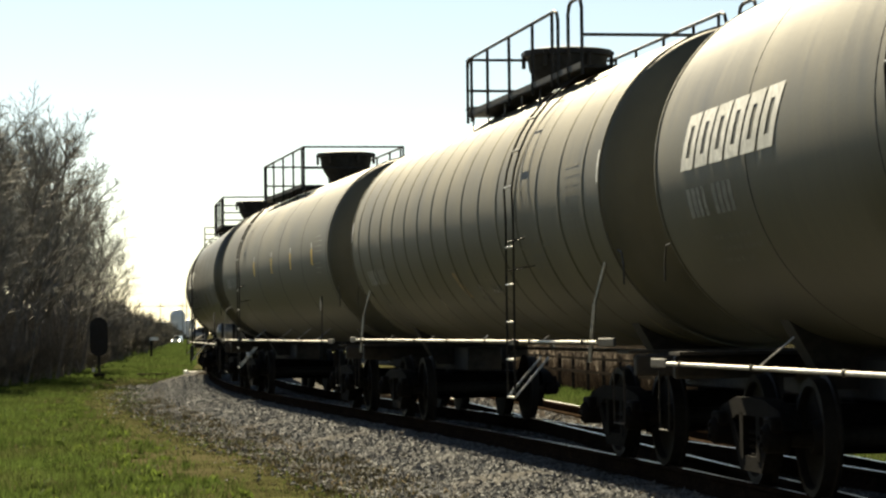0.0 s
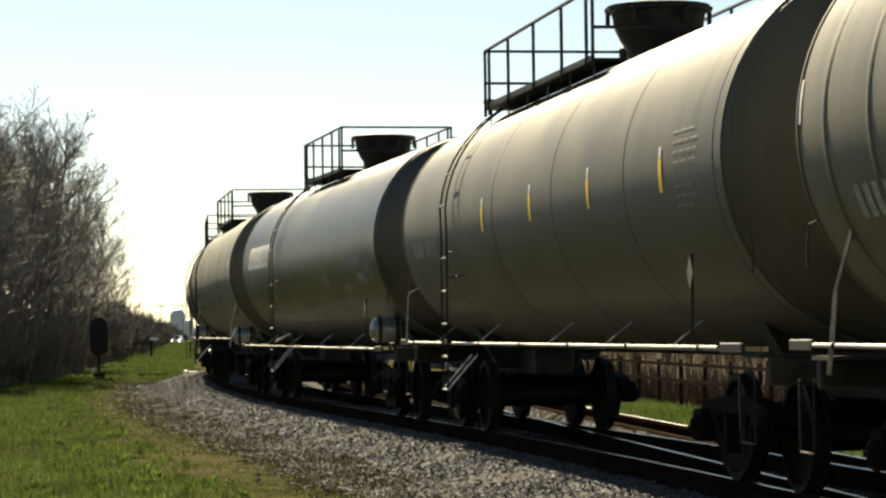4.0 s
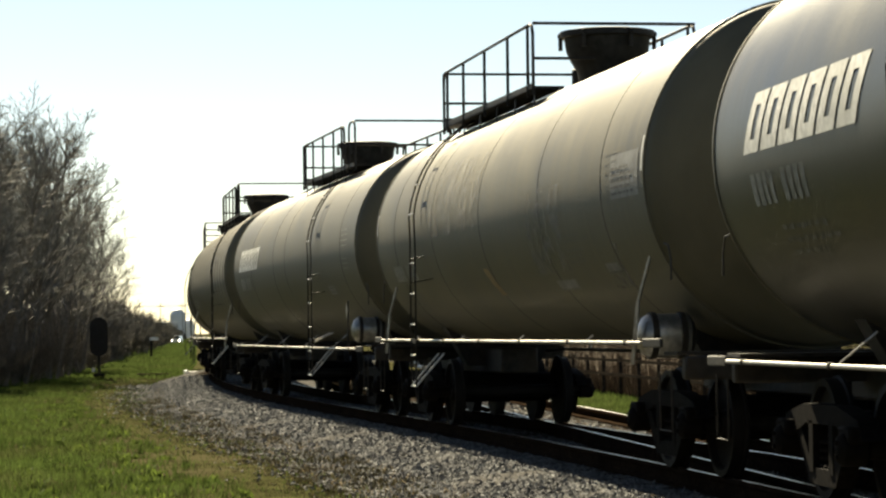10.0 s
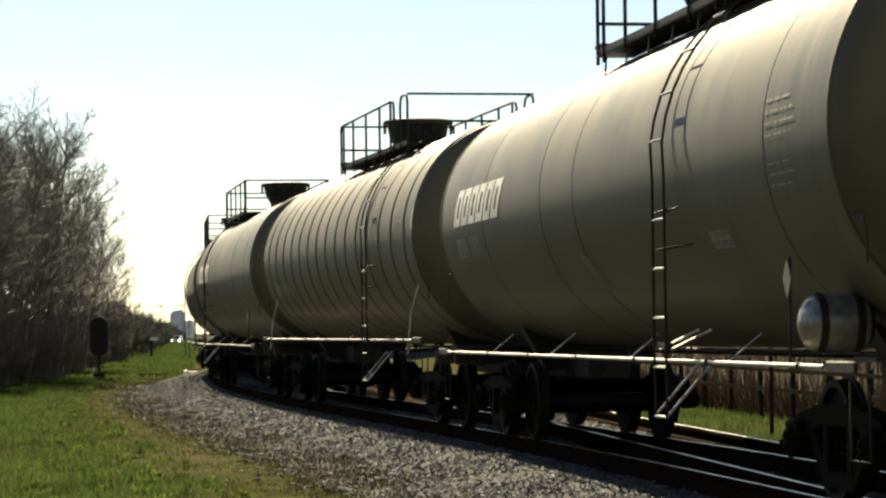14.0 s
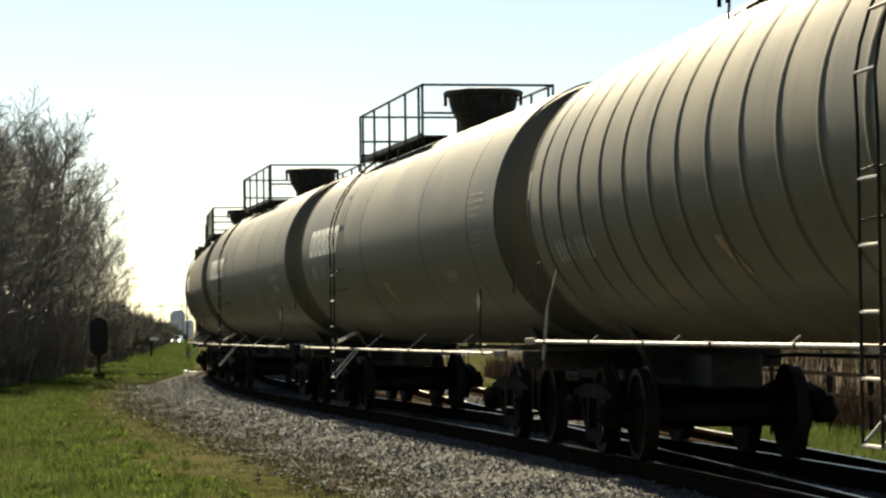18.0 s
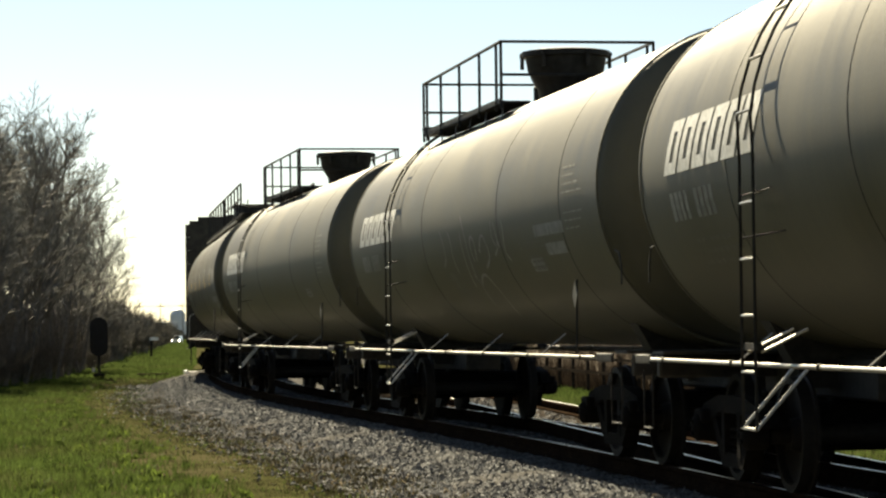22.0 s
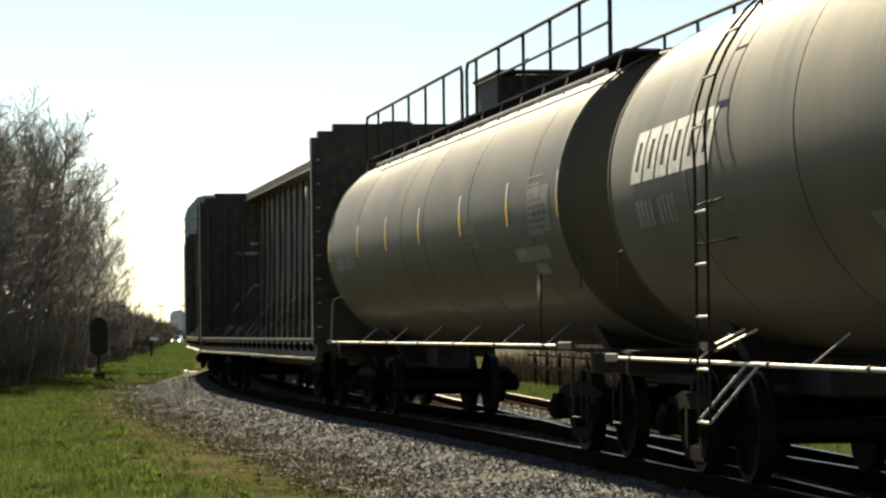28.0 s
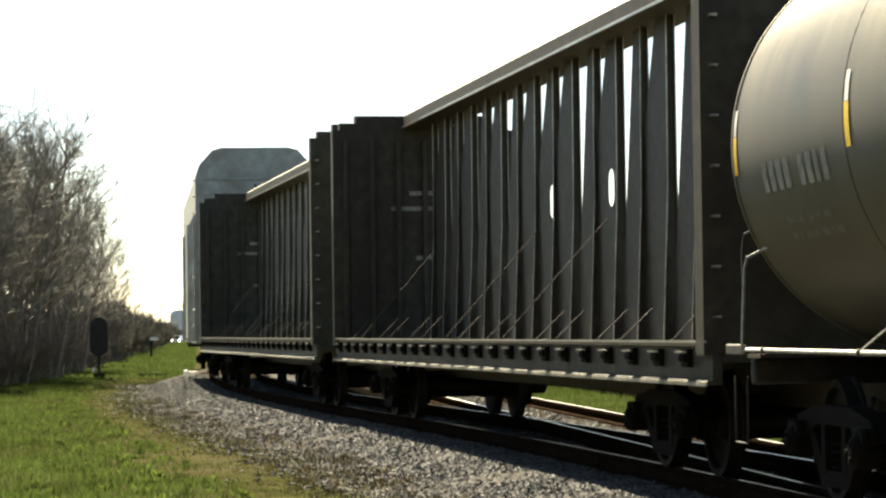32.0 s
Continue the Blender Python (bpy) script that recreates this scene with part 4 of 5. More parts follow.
def add_bogie(car, x):
    bogie = part("bogie", once("bogie/bolster", bolster_shape), RUNNING_GEAR, car, at=Matrix.Translation((x, 0, RAIL_Z)))
    for sg in (-1, 1):
        part("side_frame", once("side_frame", side_frame_shape), RUNNING_GEAR, bogie, at=Matrix.Translation((0, sg * 1.0, 0)))
        part("spring_nest", once("spring_nest", spring_shape), RUNNING_GEAR, bogie, at=Matrix.Translation((0, sg * 1.0, 0)))
        for ax in (-0.89, 0.89):
            part("bearing", once("bearing", bearing_shape), RUNNING_GEAR, bogie, at=Matrix.Translation((ax, sg * 1.1, WHEEL_R)) @ Matrix.Rotation(0 if sg > 0 else math.pi, 4, "Z"))
    for ax in (-0.89, 0.89):
        w = part("wheelset", once("wheelset", wheelset_shape), WHEEL_TREAD, bogie, at=Matrix.Translation((ax, 0, WHEEL_R)))
        WHEELSETS.append((w, ax))
        part("brake_beam", once("brake_beam", lambda: Shape().beam((0, -0.85, 0.36), (0, 0.85, 0.36), 0.09, 0.12).box((-0.0, 0.7535, 0.42), (0.07, 0.09, 0.3), bevel=0.02).box((0, -0.7535, 0.42), (0.07, 0.09, 0.3), bevel=0.02)),
             RUNNING_GEAR, bogie, at=Matrix.Translation((ax * 0.40, 0, 0)))


def coupler_shape():
    sh = Shape().box((0.35, 0, 0), (0.7, 0.15, 0.18), bevel=0.02)
    sh.extrude([(0.62, -0.16), (0.86, -0.17), (0.94, -0.06), (0.82, 0.0), (0.90, 0.10), (0.86, 0.17), (0.62, 0.13)], "z", -0.14, 0.14)
    return sh


def hose_shape():
    pts = [(0.25, 0.28, 0.0), (0.45, 0.26, -0.12), (0.62, 0.18, -0.36), (0.78, 0.10, -0.44), (0.92, 0.08, -0.40)]
    return Shape().tube(pts, 0.024, 6)


def add_ends(car, x_end, z=0.85):
    """Couplers and hoses at both ends; x_end is where the draft sill ends."""
    for sg in (-1, 1):
        turn = Matrix.Rotation(0 if sg > 0 else math.pi, 4, "Z")
        part("coupler", once("coupler", coupler_shape), RUNNING_GEAR, car, at=Matrix.Translation((sg * (x_end - 0.25), 0, z)) @ turn)
        part("air_hose", once("air_hose", hose_shape), SIGNAL_BLACK, car, at=Matrix.Translation((sg * (x_end - 0.3), 0, z - 0.1)) @ turn)


def patch(x0, x1, a0, a1, slant=0.0, r=R_TANK + 0.006, n=4):
    """A painted patch that hugs the shell, between two places along it and two angles."""
    sh = Shape()
    v = []
    for i in range(n + 1):
        u = i / n
        a = a0 + (a1 - a0) * u
        for x in (x0, x1):
            v.append(arc(a, r, x - slant * u))
    return sh.add(v, [(2 * i, 2 * i + 1, 2 * i + 3, 2 * i + 2) for i in range(n)], True)


def seam_shape(w=0.022, h=0.004):
    return Shape().turn([(-w / 2, R_TANK), (-w / 2 + 0.006, R_TANK + h), (w / 2 - 0.006, R_TANK + h), (w / 2, R_TANK)], "x", 72)


def jacket_ring_shape(h):
    return Shape().turn([(-0.06, R_TANK), (-0.03, R_TANK + h), (0.03, R_TANK + h), (0.06, R_TANK)], "x", 72)


def shell_shape(half):
    return Shape().turn([(-half, R_TANK), (-half * 0.5, R_TANK), (0, R_TANK), (half * 0.5, R_TANK), (half, R_TANK)], "x", 96, caps=False)


def head_shape():
    rows = [(0.0, R_TANK - 0.004), (0.05, R_TANK - 0.012), (0.09, R_TANK - 0.05)] + [(0.09 + 0.30 * (1 - (r / (R_TANK - 0.05)) ** 2), r) for r in np.linspace(R_TANK - 0.05, 0.0, 12)[1:]]
    return Shape().turn(rows, "x", 96, caps=False)


def saddle_shape():
    sh = Shape()
    pts = [(R_TANK * 0.985 * math.cos(a), Z_TANK + R_TANK * 0.985 * math.sin(a)) for a in np.linspace(math.radians(-56), math.radians(-124), 11)]
    poly = [(y, z) for y, z in pts] + [(-0.5, 0.82), (0.5, 0.82)]
    return sh.extrude(poly, "x", -0.15, 0.15)


def ladder(car, x, y_side, upper, rung_gap=0.4, bottom=0.6):
    """Two stringers that rise past the sill and then follow the shell to the top, with rungs."""
    lad = part("ladder", Shape().beam((x - 0.23, y_side - 0.02, 1.18), (x + 0.23, y_side - 0.02, 1.18), 0.04, 0.05), STEEL_DARK, car)
    def rail(dx):
        low = [(x + dx, y_side, bottom), (x + dx, y_side, Z_TANK - 0.15)]
        up = []
        for a in np.linspace(0.10, math.radians(66), 9):
            up.append(arc(a, R_TANK + 0.10, x + dx))
        return low + up
    for dx in (-0.2, 0.2):
        part("stringer", Shape().tube(rail(dx), 0.013, 6), STEEL_DARK, lad)
    me = once("rung", lambda: Shape().tube([(-0.2, 0, 0), (0.2, 0, 0)], 0.012, 6))
    z = bottom
    while z < Z_TANK - 0.1:
        part("rung", me, HANDRAIL, lad, at=Matrix.Translation((x, y_side, z)))
        z += rung_gap
    a = 0.12
    while a < math.radians(64):
        part("rung", me, STEEL_DARK, lad, at=Matrix.Translation(arc(a, R_TANK + 0.10, x)) @ Matrix.Rotation(a, 4, "X"))
        a += rung_gap / (R_TANK + 0.1)
    for dz in (2.25, 1.95):
        for dx in (-0.2, 0.2):
            part("bracket", Shape().beam((x + dx, y_side, dz), (x + dx, math.sqrt(max(0.01, R_TANK ** 2 - (dz - Z_TANK) ** 2)) - 0.01, dz + 0.05), 0.03, 0.012), STEEL_DARK, lad)
    # slanting stays of the bottom step
    for dx in (-0.2, 0.2):
        part("step_stay", Shape().tube([(x + dx, y_side, bottom), (x + dx - 0.05, y_side - 0.36, 1.02)], 0.013, 5), HANDRAIL, lad)
        if upper:
            part("step_stay", Shape().tube([(x + dx, y_side - 0.04, 1.14), (x + dx - 0.15, y_side - 0.34, 1.30)], 0.011, 5), HANDRAIL, lad)
    return lad


def top_platform(car, far, near, half=0.95, rail_z=4.8, rounded=False, posts=5, gap=0.0):
    """The platform round the manway on the crown of the tank, with its railing."""
    low = near - 1.15 if gap else near
    deck = part("platform", Shape().box(((far + low) / 2, half - 0.18, 4.07), (far - low, 0.36, 0.03)).box(((far + low) / 2, -half + 0.18, 4.07), (far - low, 0.36, 0.03)), STEEL_DARK, car)
    for x in np.linspace(near + 0.15, far - 0.15, 6):
        for sg in (-1, 1):
            a = math.acos(0.62)
            part("deck_bracket", Shape().beam((x, sg * (half - 0.05), 4.05), (x, sg * R_TANK * 0.60, Z_TANK + R_TANK * 0.79), 0.05, 0.012), STEEL_DARK, deck)
    end = near - 1.15 if gap else near
    for sg in (-1, 1):
        y = sg * half
        xs = list(np.linspace(far, near, posts)) + [far - 0.28, near + 0.3] + ([end] if gap else [])
        for x in xs:
            part("railing_post", Shape().tube([(x, y, 3.98), (x, y, rail_z - 0.1 * (rounded and x in (near, end)))], 0.021, 6), STEEL_DARK, deck)
        runs = [(far, near, rounded)] + ([(near - gap, end, True)] if gap else [])
        for a, b, soft_end in runs:
            if soft_end:
                pts = [(a, y, 4.0), (a, y, rail_z - 0.12), (a - 0.06, y, rail_z - 0.03), (a - 0.16, y, rail_z), (b + 0.16, y, rail_z), (b + 0.06, y, rail_z - 0.03), (b, y, rail_z - 0.12), (b, y, 4.0)]
            else:
                pts = [(a, y, rail_z), (b, y, rail_z)]
            part("top_rail", Shape().tube(pts, 0.021, 6), STEEL_DARK, deck)
        part("toe_plate", Shape().beam((far, y, 4.11), (end, y, 4.09), 0.012, 0.06), STEEL_DARK, deck)
    for x in (far, end):
        for z in (rail_z, rail_z - 0.4):
            part("end_rail", Shape().tube([(x, -half, z), (x, half, z)], 0.018, 6), STEEL_DARK, deck)
    part("end_tread", Shape().box((far, 0, 4.17), (0.3, 2 * half, 0.035)), STEEL_DARK, deck)


def manway(car, x, r=0.50, h=0.52):
    z = Z_TANK + R_TANK - 0.03
    body = part("manway", Shape().turn([(z, r * 0.66), (z + h * 0.22, r * 0.70), (z + h * 0.40, r * 0.84), (z + h * 0.60, r * 0.95), (z + h * 0.85, r), (z + h * 0.86, r * 1.10), (z + h * 0.97, r * 1.10), (z + h, r * 0.9), (z + h + 0.02, 0.0)], "z", 28, (x, 0, 0)), STEEL_DARK, car, "bowl-shaped fittings housing")
    for k in range(6):
        a = k * math.tau / 6 + 0.3
        part("lid_bolt", once("lid_bolt", lambda: Shape().tube([(0, 0, -0.14), (0, 0, 0.06)], 0.028, 6).box((0, 0, 0.03), (0.09, 0.05, 0.04))), STEEL_DARK, body, at=Matrix.Translation((x + r * 1.08 * math.cos(a), r * 1.08 * math.sin(a), z + h * 0.86)))
    part("vent_valve", Shape().turn([(z, 0.09), (z + 0.26, 0.09), (z + 0.3, 0.05)], "z", 12, (x + 1.05, 0.1, 0)), STEEL_DARK, body)


def side_handrail(car, half, z, stays, reach, y=1.5):
    """The long pipe along the sill with its slanting stays."""
    for sg in (1, -1):
        # the far pipe gets dark steel: its lack of light is put into the colour
        bar = part("side_handrail", Shape().tube([(-half + 0.25, sg * y, z), (half - 0.25, sg * y, z)], 0.016, 8), HANDRAIL if sg > 0 else STEEL_DARK, car, "worn bright pipe" if sg > 0 else "pipe coloured dark for its unlit side")
        for x in stays:
            part("handrail_stay", Shape().tube([(x, sg * y, z), (x - 0.06 * reach, sg * (y - 0.26 * reach), z + 0.22 * reach)], 0.008, 5), HANDRAIL, bar)
        for x in np.linspace(-half + 0.8, half - 0.8, 7):
            part("clamp", once("clamp", lambda: Shape().box((0, 0, 0), (0.05, 0.05, 0.05), bevel=0.01)), STEEL_DARK, bar, at=Matrix.Translation((x, sg * y, z)))


def add_text_rows(car, x1, z, width, height, mat, name="stencilled_marking", gap=0.32, n=9, seed=1, label="illegible stencilled character"):
    """Stencilled characters as a row of plain bars on the shell, running back from x1."""
    rng = random.Random(seed)
    a0 = math.asin(max(-0.98, min(0.98, (z - Z_TANK) / R_TANK)))
    a1 = math.asin(max(-0.98, min(0.98, (z + height - Z_TANK) / R_TANK)))
    step = width / n
    for i in range(n):
        if n > 7 and i == 4:
            continue
        w = step * (1 - gap) * rng.uniform(0.75, 1.05)
        part(name, patch(x1 - i * step - w, x1 - i * step, a0, a1, 0.0, R_TANK + 0.005, 2), mat, car, label)


def emblem(car, x1, z0=2.57, z1=3.0, width=3.1, n=6):
    """The owner's mark as six plain slanted white blocks with a dark core."""
    a0, a1 = math.asin((z0 - Z_TANK) / R_TANK), math.asin((z1 - Z_TANK) / R_TANK)
    step, slant, r = width / n, 0.27, R_TANK + 0.006
    for i in range(n):
        x, w = x1 - i * step, step * 0.86
        v, f = [], []
        us = [0.0, 0.22, 0.5, 0.78, 1.0]
        for u in us:
            a = a0 + (a1 - a0) * u
            for p in (0.0, 0.36, 0.66, 1.0):
                v.append(arc(a, r, x - p * w - slant * u))
        for k in range(4):
            for c in range(3):
                if c == 1 and k in (1, 2):
                    continue
                b = k * 4 + c
                f.append((b, b + 1, b + 5, b + 4))
        part("emblem_block", Shape().add(v, f, True), WHITE_MARK, car, "slanted white block with a dark core")


def stencil_lines(car, x0, x1, z0, z1, rows, mat, seed, lift=0.005, thick=0.4):
    """Small stencilled data as thin broken lines on the shell."""
    rng = random.Random(seed)
    v, f = [], []
    for k in range(rows):
        z = z1 - (z1 - z0) * (k + 0.5) / rows
        h = (z1 - z0) / rows * thick
        x, end = x1, x0 + (x1 - x0) * rng.uniform(0.0, 0.35)
        while x > end:
            w = rng.uniform(0.05, 0.22)
            b = len(v)
            for q in (z - h / 2, z + h / 2):
                a = math.asin((q - Z_TANK) / R_TANK)
                v += [arc(a, R_TANK + lift, x), arc(a, R_TANK + lift, x - w)]
            f.append((b, b + 1, b + 3, b + 2))
            x -= w + rng.uniform(0.03, 0.07)
    ob = part("data_stencil", Shape().add(v, f), mat, car, "faint lines of illegible stencilled data")
    ob["kind"] = "stuff"


def data_panel(car, x0, x1, z0, z1, rows, mat, seed, label):
    """A faded painted panel with lines of dark lettering that cannot be read."""
    a = lambda z: math.asin((z - Z_TANK) / R_TANK)
    part("data_panel", patch(x0, x1, a(z0), a(z1), 0.0, R_TANK + 0.004, 6), mat, car, label)
    stencil_lines(car, x0 + 0.06, x1 - 0.06, z0 + 0.02, z1 - 0.10, rows, PANEL_INK, seed, 0.009)


def chalk_stroke(car, pts, w=0.035):
    """One hand-drawn chalk line on the shell through (x, z) rows, rounded off."""
    for _ in range(3):
        q = [pts[0]]
        for (x0, z0), (x1, z1) in zip(pts, pts[1:]):
            q += [(x0 * 0.75 + x1 * 0.25, z0 * 0.75 + z1 * 0.25), (x0 * 0.25 + x1 * 0.75, z0 * 0.25 + z1 * 0.75)]
        pts = q + [pts[-1]]
    v = []
    for i, (x, z) in enumerate(pts):
        (xa, za), (xb, zb) = pts[max(0, i - 1)], pts[min(len(pts) - 1, i + 1)]
        n = math.hypot(xb - xa, zb - za) or 1.0
        ux, uz = -(zb - za) / n * w / 2, (xb - xa) / n * w / 2
        for sg in (-1, 1):
            v.append(arc(math.asin((z + sg * uz - Z_TANK) / R_TANK), R_TANK + 0.006, x + sg * ux))
    part("chalk_stroke", Shape().add(v, [(2 * i, 2 * i + 1, 2 * i + 3, 2 * i + 2) for i in range(len(pts) - 1)]), CHALK, car, "looping pale chalk line")


def tank_car(spec):
    """A tank car whose middle is its origin, on the rail; x runs towards the far end of the train."""
    half = spec["half"]
    paint = spec["paint"]
    car = thing("tank_car", Matrix(), spec["label"], "tank car", "freight cars of the train")
    me = once("tank_shell/%s/%.2f" % (paint.name, half), lambda: shell_shape(half))
    shell = part("tank_shell", me, paint, car, at=Matrix.Translation((0, 0, Z_TANK)))
    for sg in (-1, 1):
        part("tank_head", once("tank_head/" + paint.name, head_shape), paint, car, at=Matrix.Translation((sg * half, 0, Z_TANK)) @ Matrix.Rotation(0 if sg > 0 else math.pi, 4, "Z"))
        part("rim", once("rim", lambda: seam_shape(0.05, 0.012)), paint, car, at=Matrix.Translation((sg * half, 0, Z_TANK)))
    ring, mat = ("jacket_ring", paint) if spec["ribbed"] else ("weld_seam", SEAM)
    xs = np.linspace(-half + spec["ring0"], half - spec["ring0"], spec["rings"]) if spec["ribbed"] else spec["seams"]
    for x in xs:
        part(ring, once("%s/%s/%s" % (ring, mat.name, spec["ribbed"]), (lambda: jacket_ring_shape(spec["ribbed"])) if spec["ribbed"] else seam_shape), mat, car, at=Matrix.Translation((x, 0, Z_TANK)))
    # under the tank
    for sg in (-1, 1):
        part("saddle", once("saddle", saddle_shape), STEEL_DARK, car, at=Matrix.Translation((sg * (half - 1.5), 0, 0)))
        part("draft_sill", once("draft_sill", lambda: Shape().box((0, 0, 0.9), (3.6, 0.5, 0.34), bevel=0.02)), STEEL_DARK, car, at=Matrix.Translation((sg * (half - 1.0), 0, 0)))
        part("end_sill", once("end_sill", lambda: Shape().box((0, 0, 0.98), (0.14, 2.6, 0.2), bevel=0.02)), STEEL_DARK, car, at=Matrix.Translation((sg * (half + 0.42), 0, 0)))
        part("end_walkway", once("end_walkway", lambda: Shape().box((0, 0, 1.10), (0.45, 2.7, 0.03))), STEEL_DARK, car, at=Matrix.Translation((sg * (half + 0.18), 0, 0)))
        for sy in (-1, 1):
            z = spec["rail_z"]
            part("corner_plate", once("corner_plate", lambda: Shape().box((0, 0, 0), (0.62, 0.03, 0.08), bevel=0.01)), PLATE_DULL, car, "dull grey corner plate", at=Matrix.Translation((sg * (half + 0.12), sy * 1.49, z)))
            part("sill_step", once("sill_step", lambda: Shape().tube([(-0.2, 0, 0.95), (-0.2, 0, 0.45), (0.2, 0, 0.45), (0.2, 0, 0.95)], 0.010, 5)), STEEL_DARK, car, at=Matrix.Translation((sg * (half + 0.28), sy * 1.42, 0)))
            part("grab_iron", once("grab_iron/%d" % sy, lambda: Shape().tube([(0.0, sy * 1.36, 2.05), (0.28, sy * 1.38, 2.02), (0.36, sy * 1.38, 1.9), (0.36, sy * 1.38, 1.72)], 0.010, 6)), PLATE_DULL, car, at=Matrix.Translation((sg * half, 0, 0)) @ (Matrix() if sg > 0 else Matrix.Scale(-1, 4, (1, 0, 0))))
            if spec["end_posts"]:
                part("post_plate", once("post_plate/%d" % sy, lambda: Shape().beam((-0.09, sy * 1.335, 1.97), (-0.12, sy * 1.285, 2.11), 0.07, 0.015)), PLATE_WHITE, car, "small white plate", at=Matrix.Translation((sg * (half - 0.6), 0, 0)))
                part("end_post", once("end_post/%d" % sy, lambda: Shape().beam((0, sy * 1.49, 1.0), (-0.02, sy * 1.44, 1.55), 0.05, 0.03).beam((-0.02, sy * 1.44, 1.55), (-0.08, sy * 1.34, 1.95), 0.04, 0.02)), HANDRAIL, car, "worn bright upright", at=Matrix.Translation((sg * (half - 0.6), 0, 0)))
        add_bogie(car, sg * spec["truck"])
    add_ends(car, half + 0.75)
    part("train_pipe", Shape().tube([(-half + 0.2, -0.4, 0.98), (-half + 2.2, -0.75, 1.04), (half - 2.2, -0.75, 1.04), (half - 0.2, -0.4, 0.98)], 0.022, 6), STEEL_DARK, car)
    side_handrail(car, half, spec["rail_z"], spec["stays"], 0.3 if spec["end_posts"] else 1.0)
    if spec["reservoir"]:
        c = (-half + (0.7 if spec["end_posts"] else 1.05), 0, 1.25 if spec["end_posts"] else 1.34)
        res = part("air_reservoir", Shape().turn([(0.90, 0.0), (0.92, 0.14), (0.97, 0.195), (1.32, 0.195), (1.37, 0.165), (1.41, 0.09), (1.42, 0.0)], "y", 24, c), CYLINDER_STEEL, car, "worn pale steel air cylinder")
        for q in (1.03, 1.29):
            part("strap", Shape().turn([(q - 0.03, 0.197), (q - 0.025, 0.21), (q + 0.025, 0.21), (q + 0.03, 0.197)], "y", 20, c), STEEL_DARK, res, "dark steel strap")
    else:
        x = -half - 0.30
        wh = part("brake_wheel", Shape().turn([(-0.02, 0.26), (0.0, 0.285), (0.02, 0.26), (0.0, 0.24), (-0.02, 0.26)], "x", 24, (x, -0.55, 1.75)), STEEL_DARK, car)
        for k in range(5):
            a = k * math.tau / 5
            part("spoke", Shape().tube([(x, -0.55, 1.75), (x, -0.55 + 0.25 * math.cos(a), 1.75 + 0.25 * math.sin(a))], 0.012, 5), STEEL_DARK, wh)
        part("brake_stand", Shape().beam((x + 0.1, -0.55, 1.0), (x + 0.1, -0.55, 1.8), 0.06, 0.06), STEEL_DARK, car)
    for x in spec["ladders"]:
        ladder(car, x, 1.60, spec["emblem"])
    far, near = spec["platform"]
    top_platform(car, far, near, 0.95, 4.8, spec["rounded"], spec["posts"], spec["gap"])
    manway(car, spec["manway"], 0.50, 0.62)
    if spec["emblem"]:
        emblem(car, half - 1.0)
        add_text_rows(car, half - 1.12, 2.19, 1.6, 0.23, GREY_MARK, seed=2)
        stencil_lines(car, half - 2.95, half - 1.6, 1.80, 2.06, 3, FAINT_MARK, 3)
    else:
        z = 2.0 if spec["end_posts"] else 2.27
        add_text_rows(car, half - (1.15 if spec["end_posts"] else 0.85), z, 1.85, 0.21, GREY_MARK, seed=5)
        stencil_lines(car, half - 2.75, half - 1.15, z - 0.37, z - 0.15, 2, FAINT_MARK, 6)
    # panels and placards near the close end
    a = lambda z: math.asin((z - Z_TANK) / R_TANK)
    seed = int(spec["platform"][0] * 100)
    stencil_lines(car, -half + 2.5, -half + 3.9, 2.16, 2.26, 2, FAINT_MARK, seed)
    stencil_lines(car, -half + 2.9, -half + 3.6, 1.95, 2.12, 3, FAINT_MARK, seed + 1)
    stencil_lines(car, -half + 0.75, -half + 1.5, 2.62, 2.95, 4, FAINT_MARK if spec["end_posts"] or not spec["seams"] else GREY_MARK, seed + 2, 0.005, 0.2)
    stencil_lines(car, -half + 0.75, -half + 1.45, 2.27, 2.50, 3, FAINT_MARK if spec["end_posts"] or not spec["seams"] else GREY_MARK, seed + 3, 0.005, 0.2)
    if spec["emblem"]:
        data_panel(car, -5.25, -4.65, 1.93, 2.07, 2, PANEL_PALE, seed + 4, "small faded panel with illegible lettering")
    for k, (x0, x1, z0, z1, rows, mat) in enumerate(spec["panels"]):
        data_panel(car, x0, x1, z0, z1, rows, mat, seed + 10 + k, "faded panel with illegible lettering")
    for pts in spec["chalk"]:
        chalk_stroke(car, pts, 0.035 if spec["seams"] else 0.018)
    if not spec["marks"]:
        part("placard", patch(-0.22, 0.05, a(1.72), a(2.03), -0.26), RUST_MARK if spec["placard"] else FAINT_MARK, car, "slanting faded tan placard")
    if spec["pipe"]:
        # bright tube added to draw the sunlit top of the side frame
        x = spec["truck"]
        part("brake_pipe", Shape().tube([(x + 0.55, 1.06, 0.80), (x + 0.45, 1.08, 0.87), (x + 0.3, 1.09, 0.86), (x + 0.1, 1.09, 0.81), (x - 0.35, 1.09, 0.80)], 0.03, 8), HANDRAIL, car, "bright bent bar for the sunlit top of the side frame")
    if spec["marks"]:
        z, x = spec["rail_z"], half - 0.1
        part("grab_pipe", Shape().tube([(x, 1.5, z), (x + 0.02, 1.47, z + 0.60), (x, 1.45, z + 0.68), (x - 0.05, 1.38, z + 0.72), (x - 0.1, 1.25, z + 0.78)], 0.013, 6), HANDRAIL, car, "tall worn grab pipe bent in to the tank")
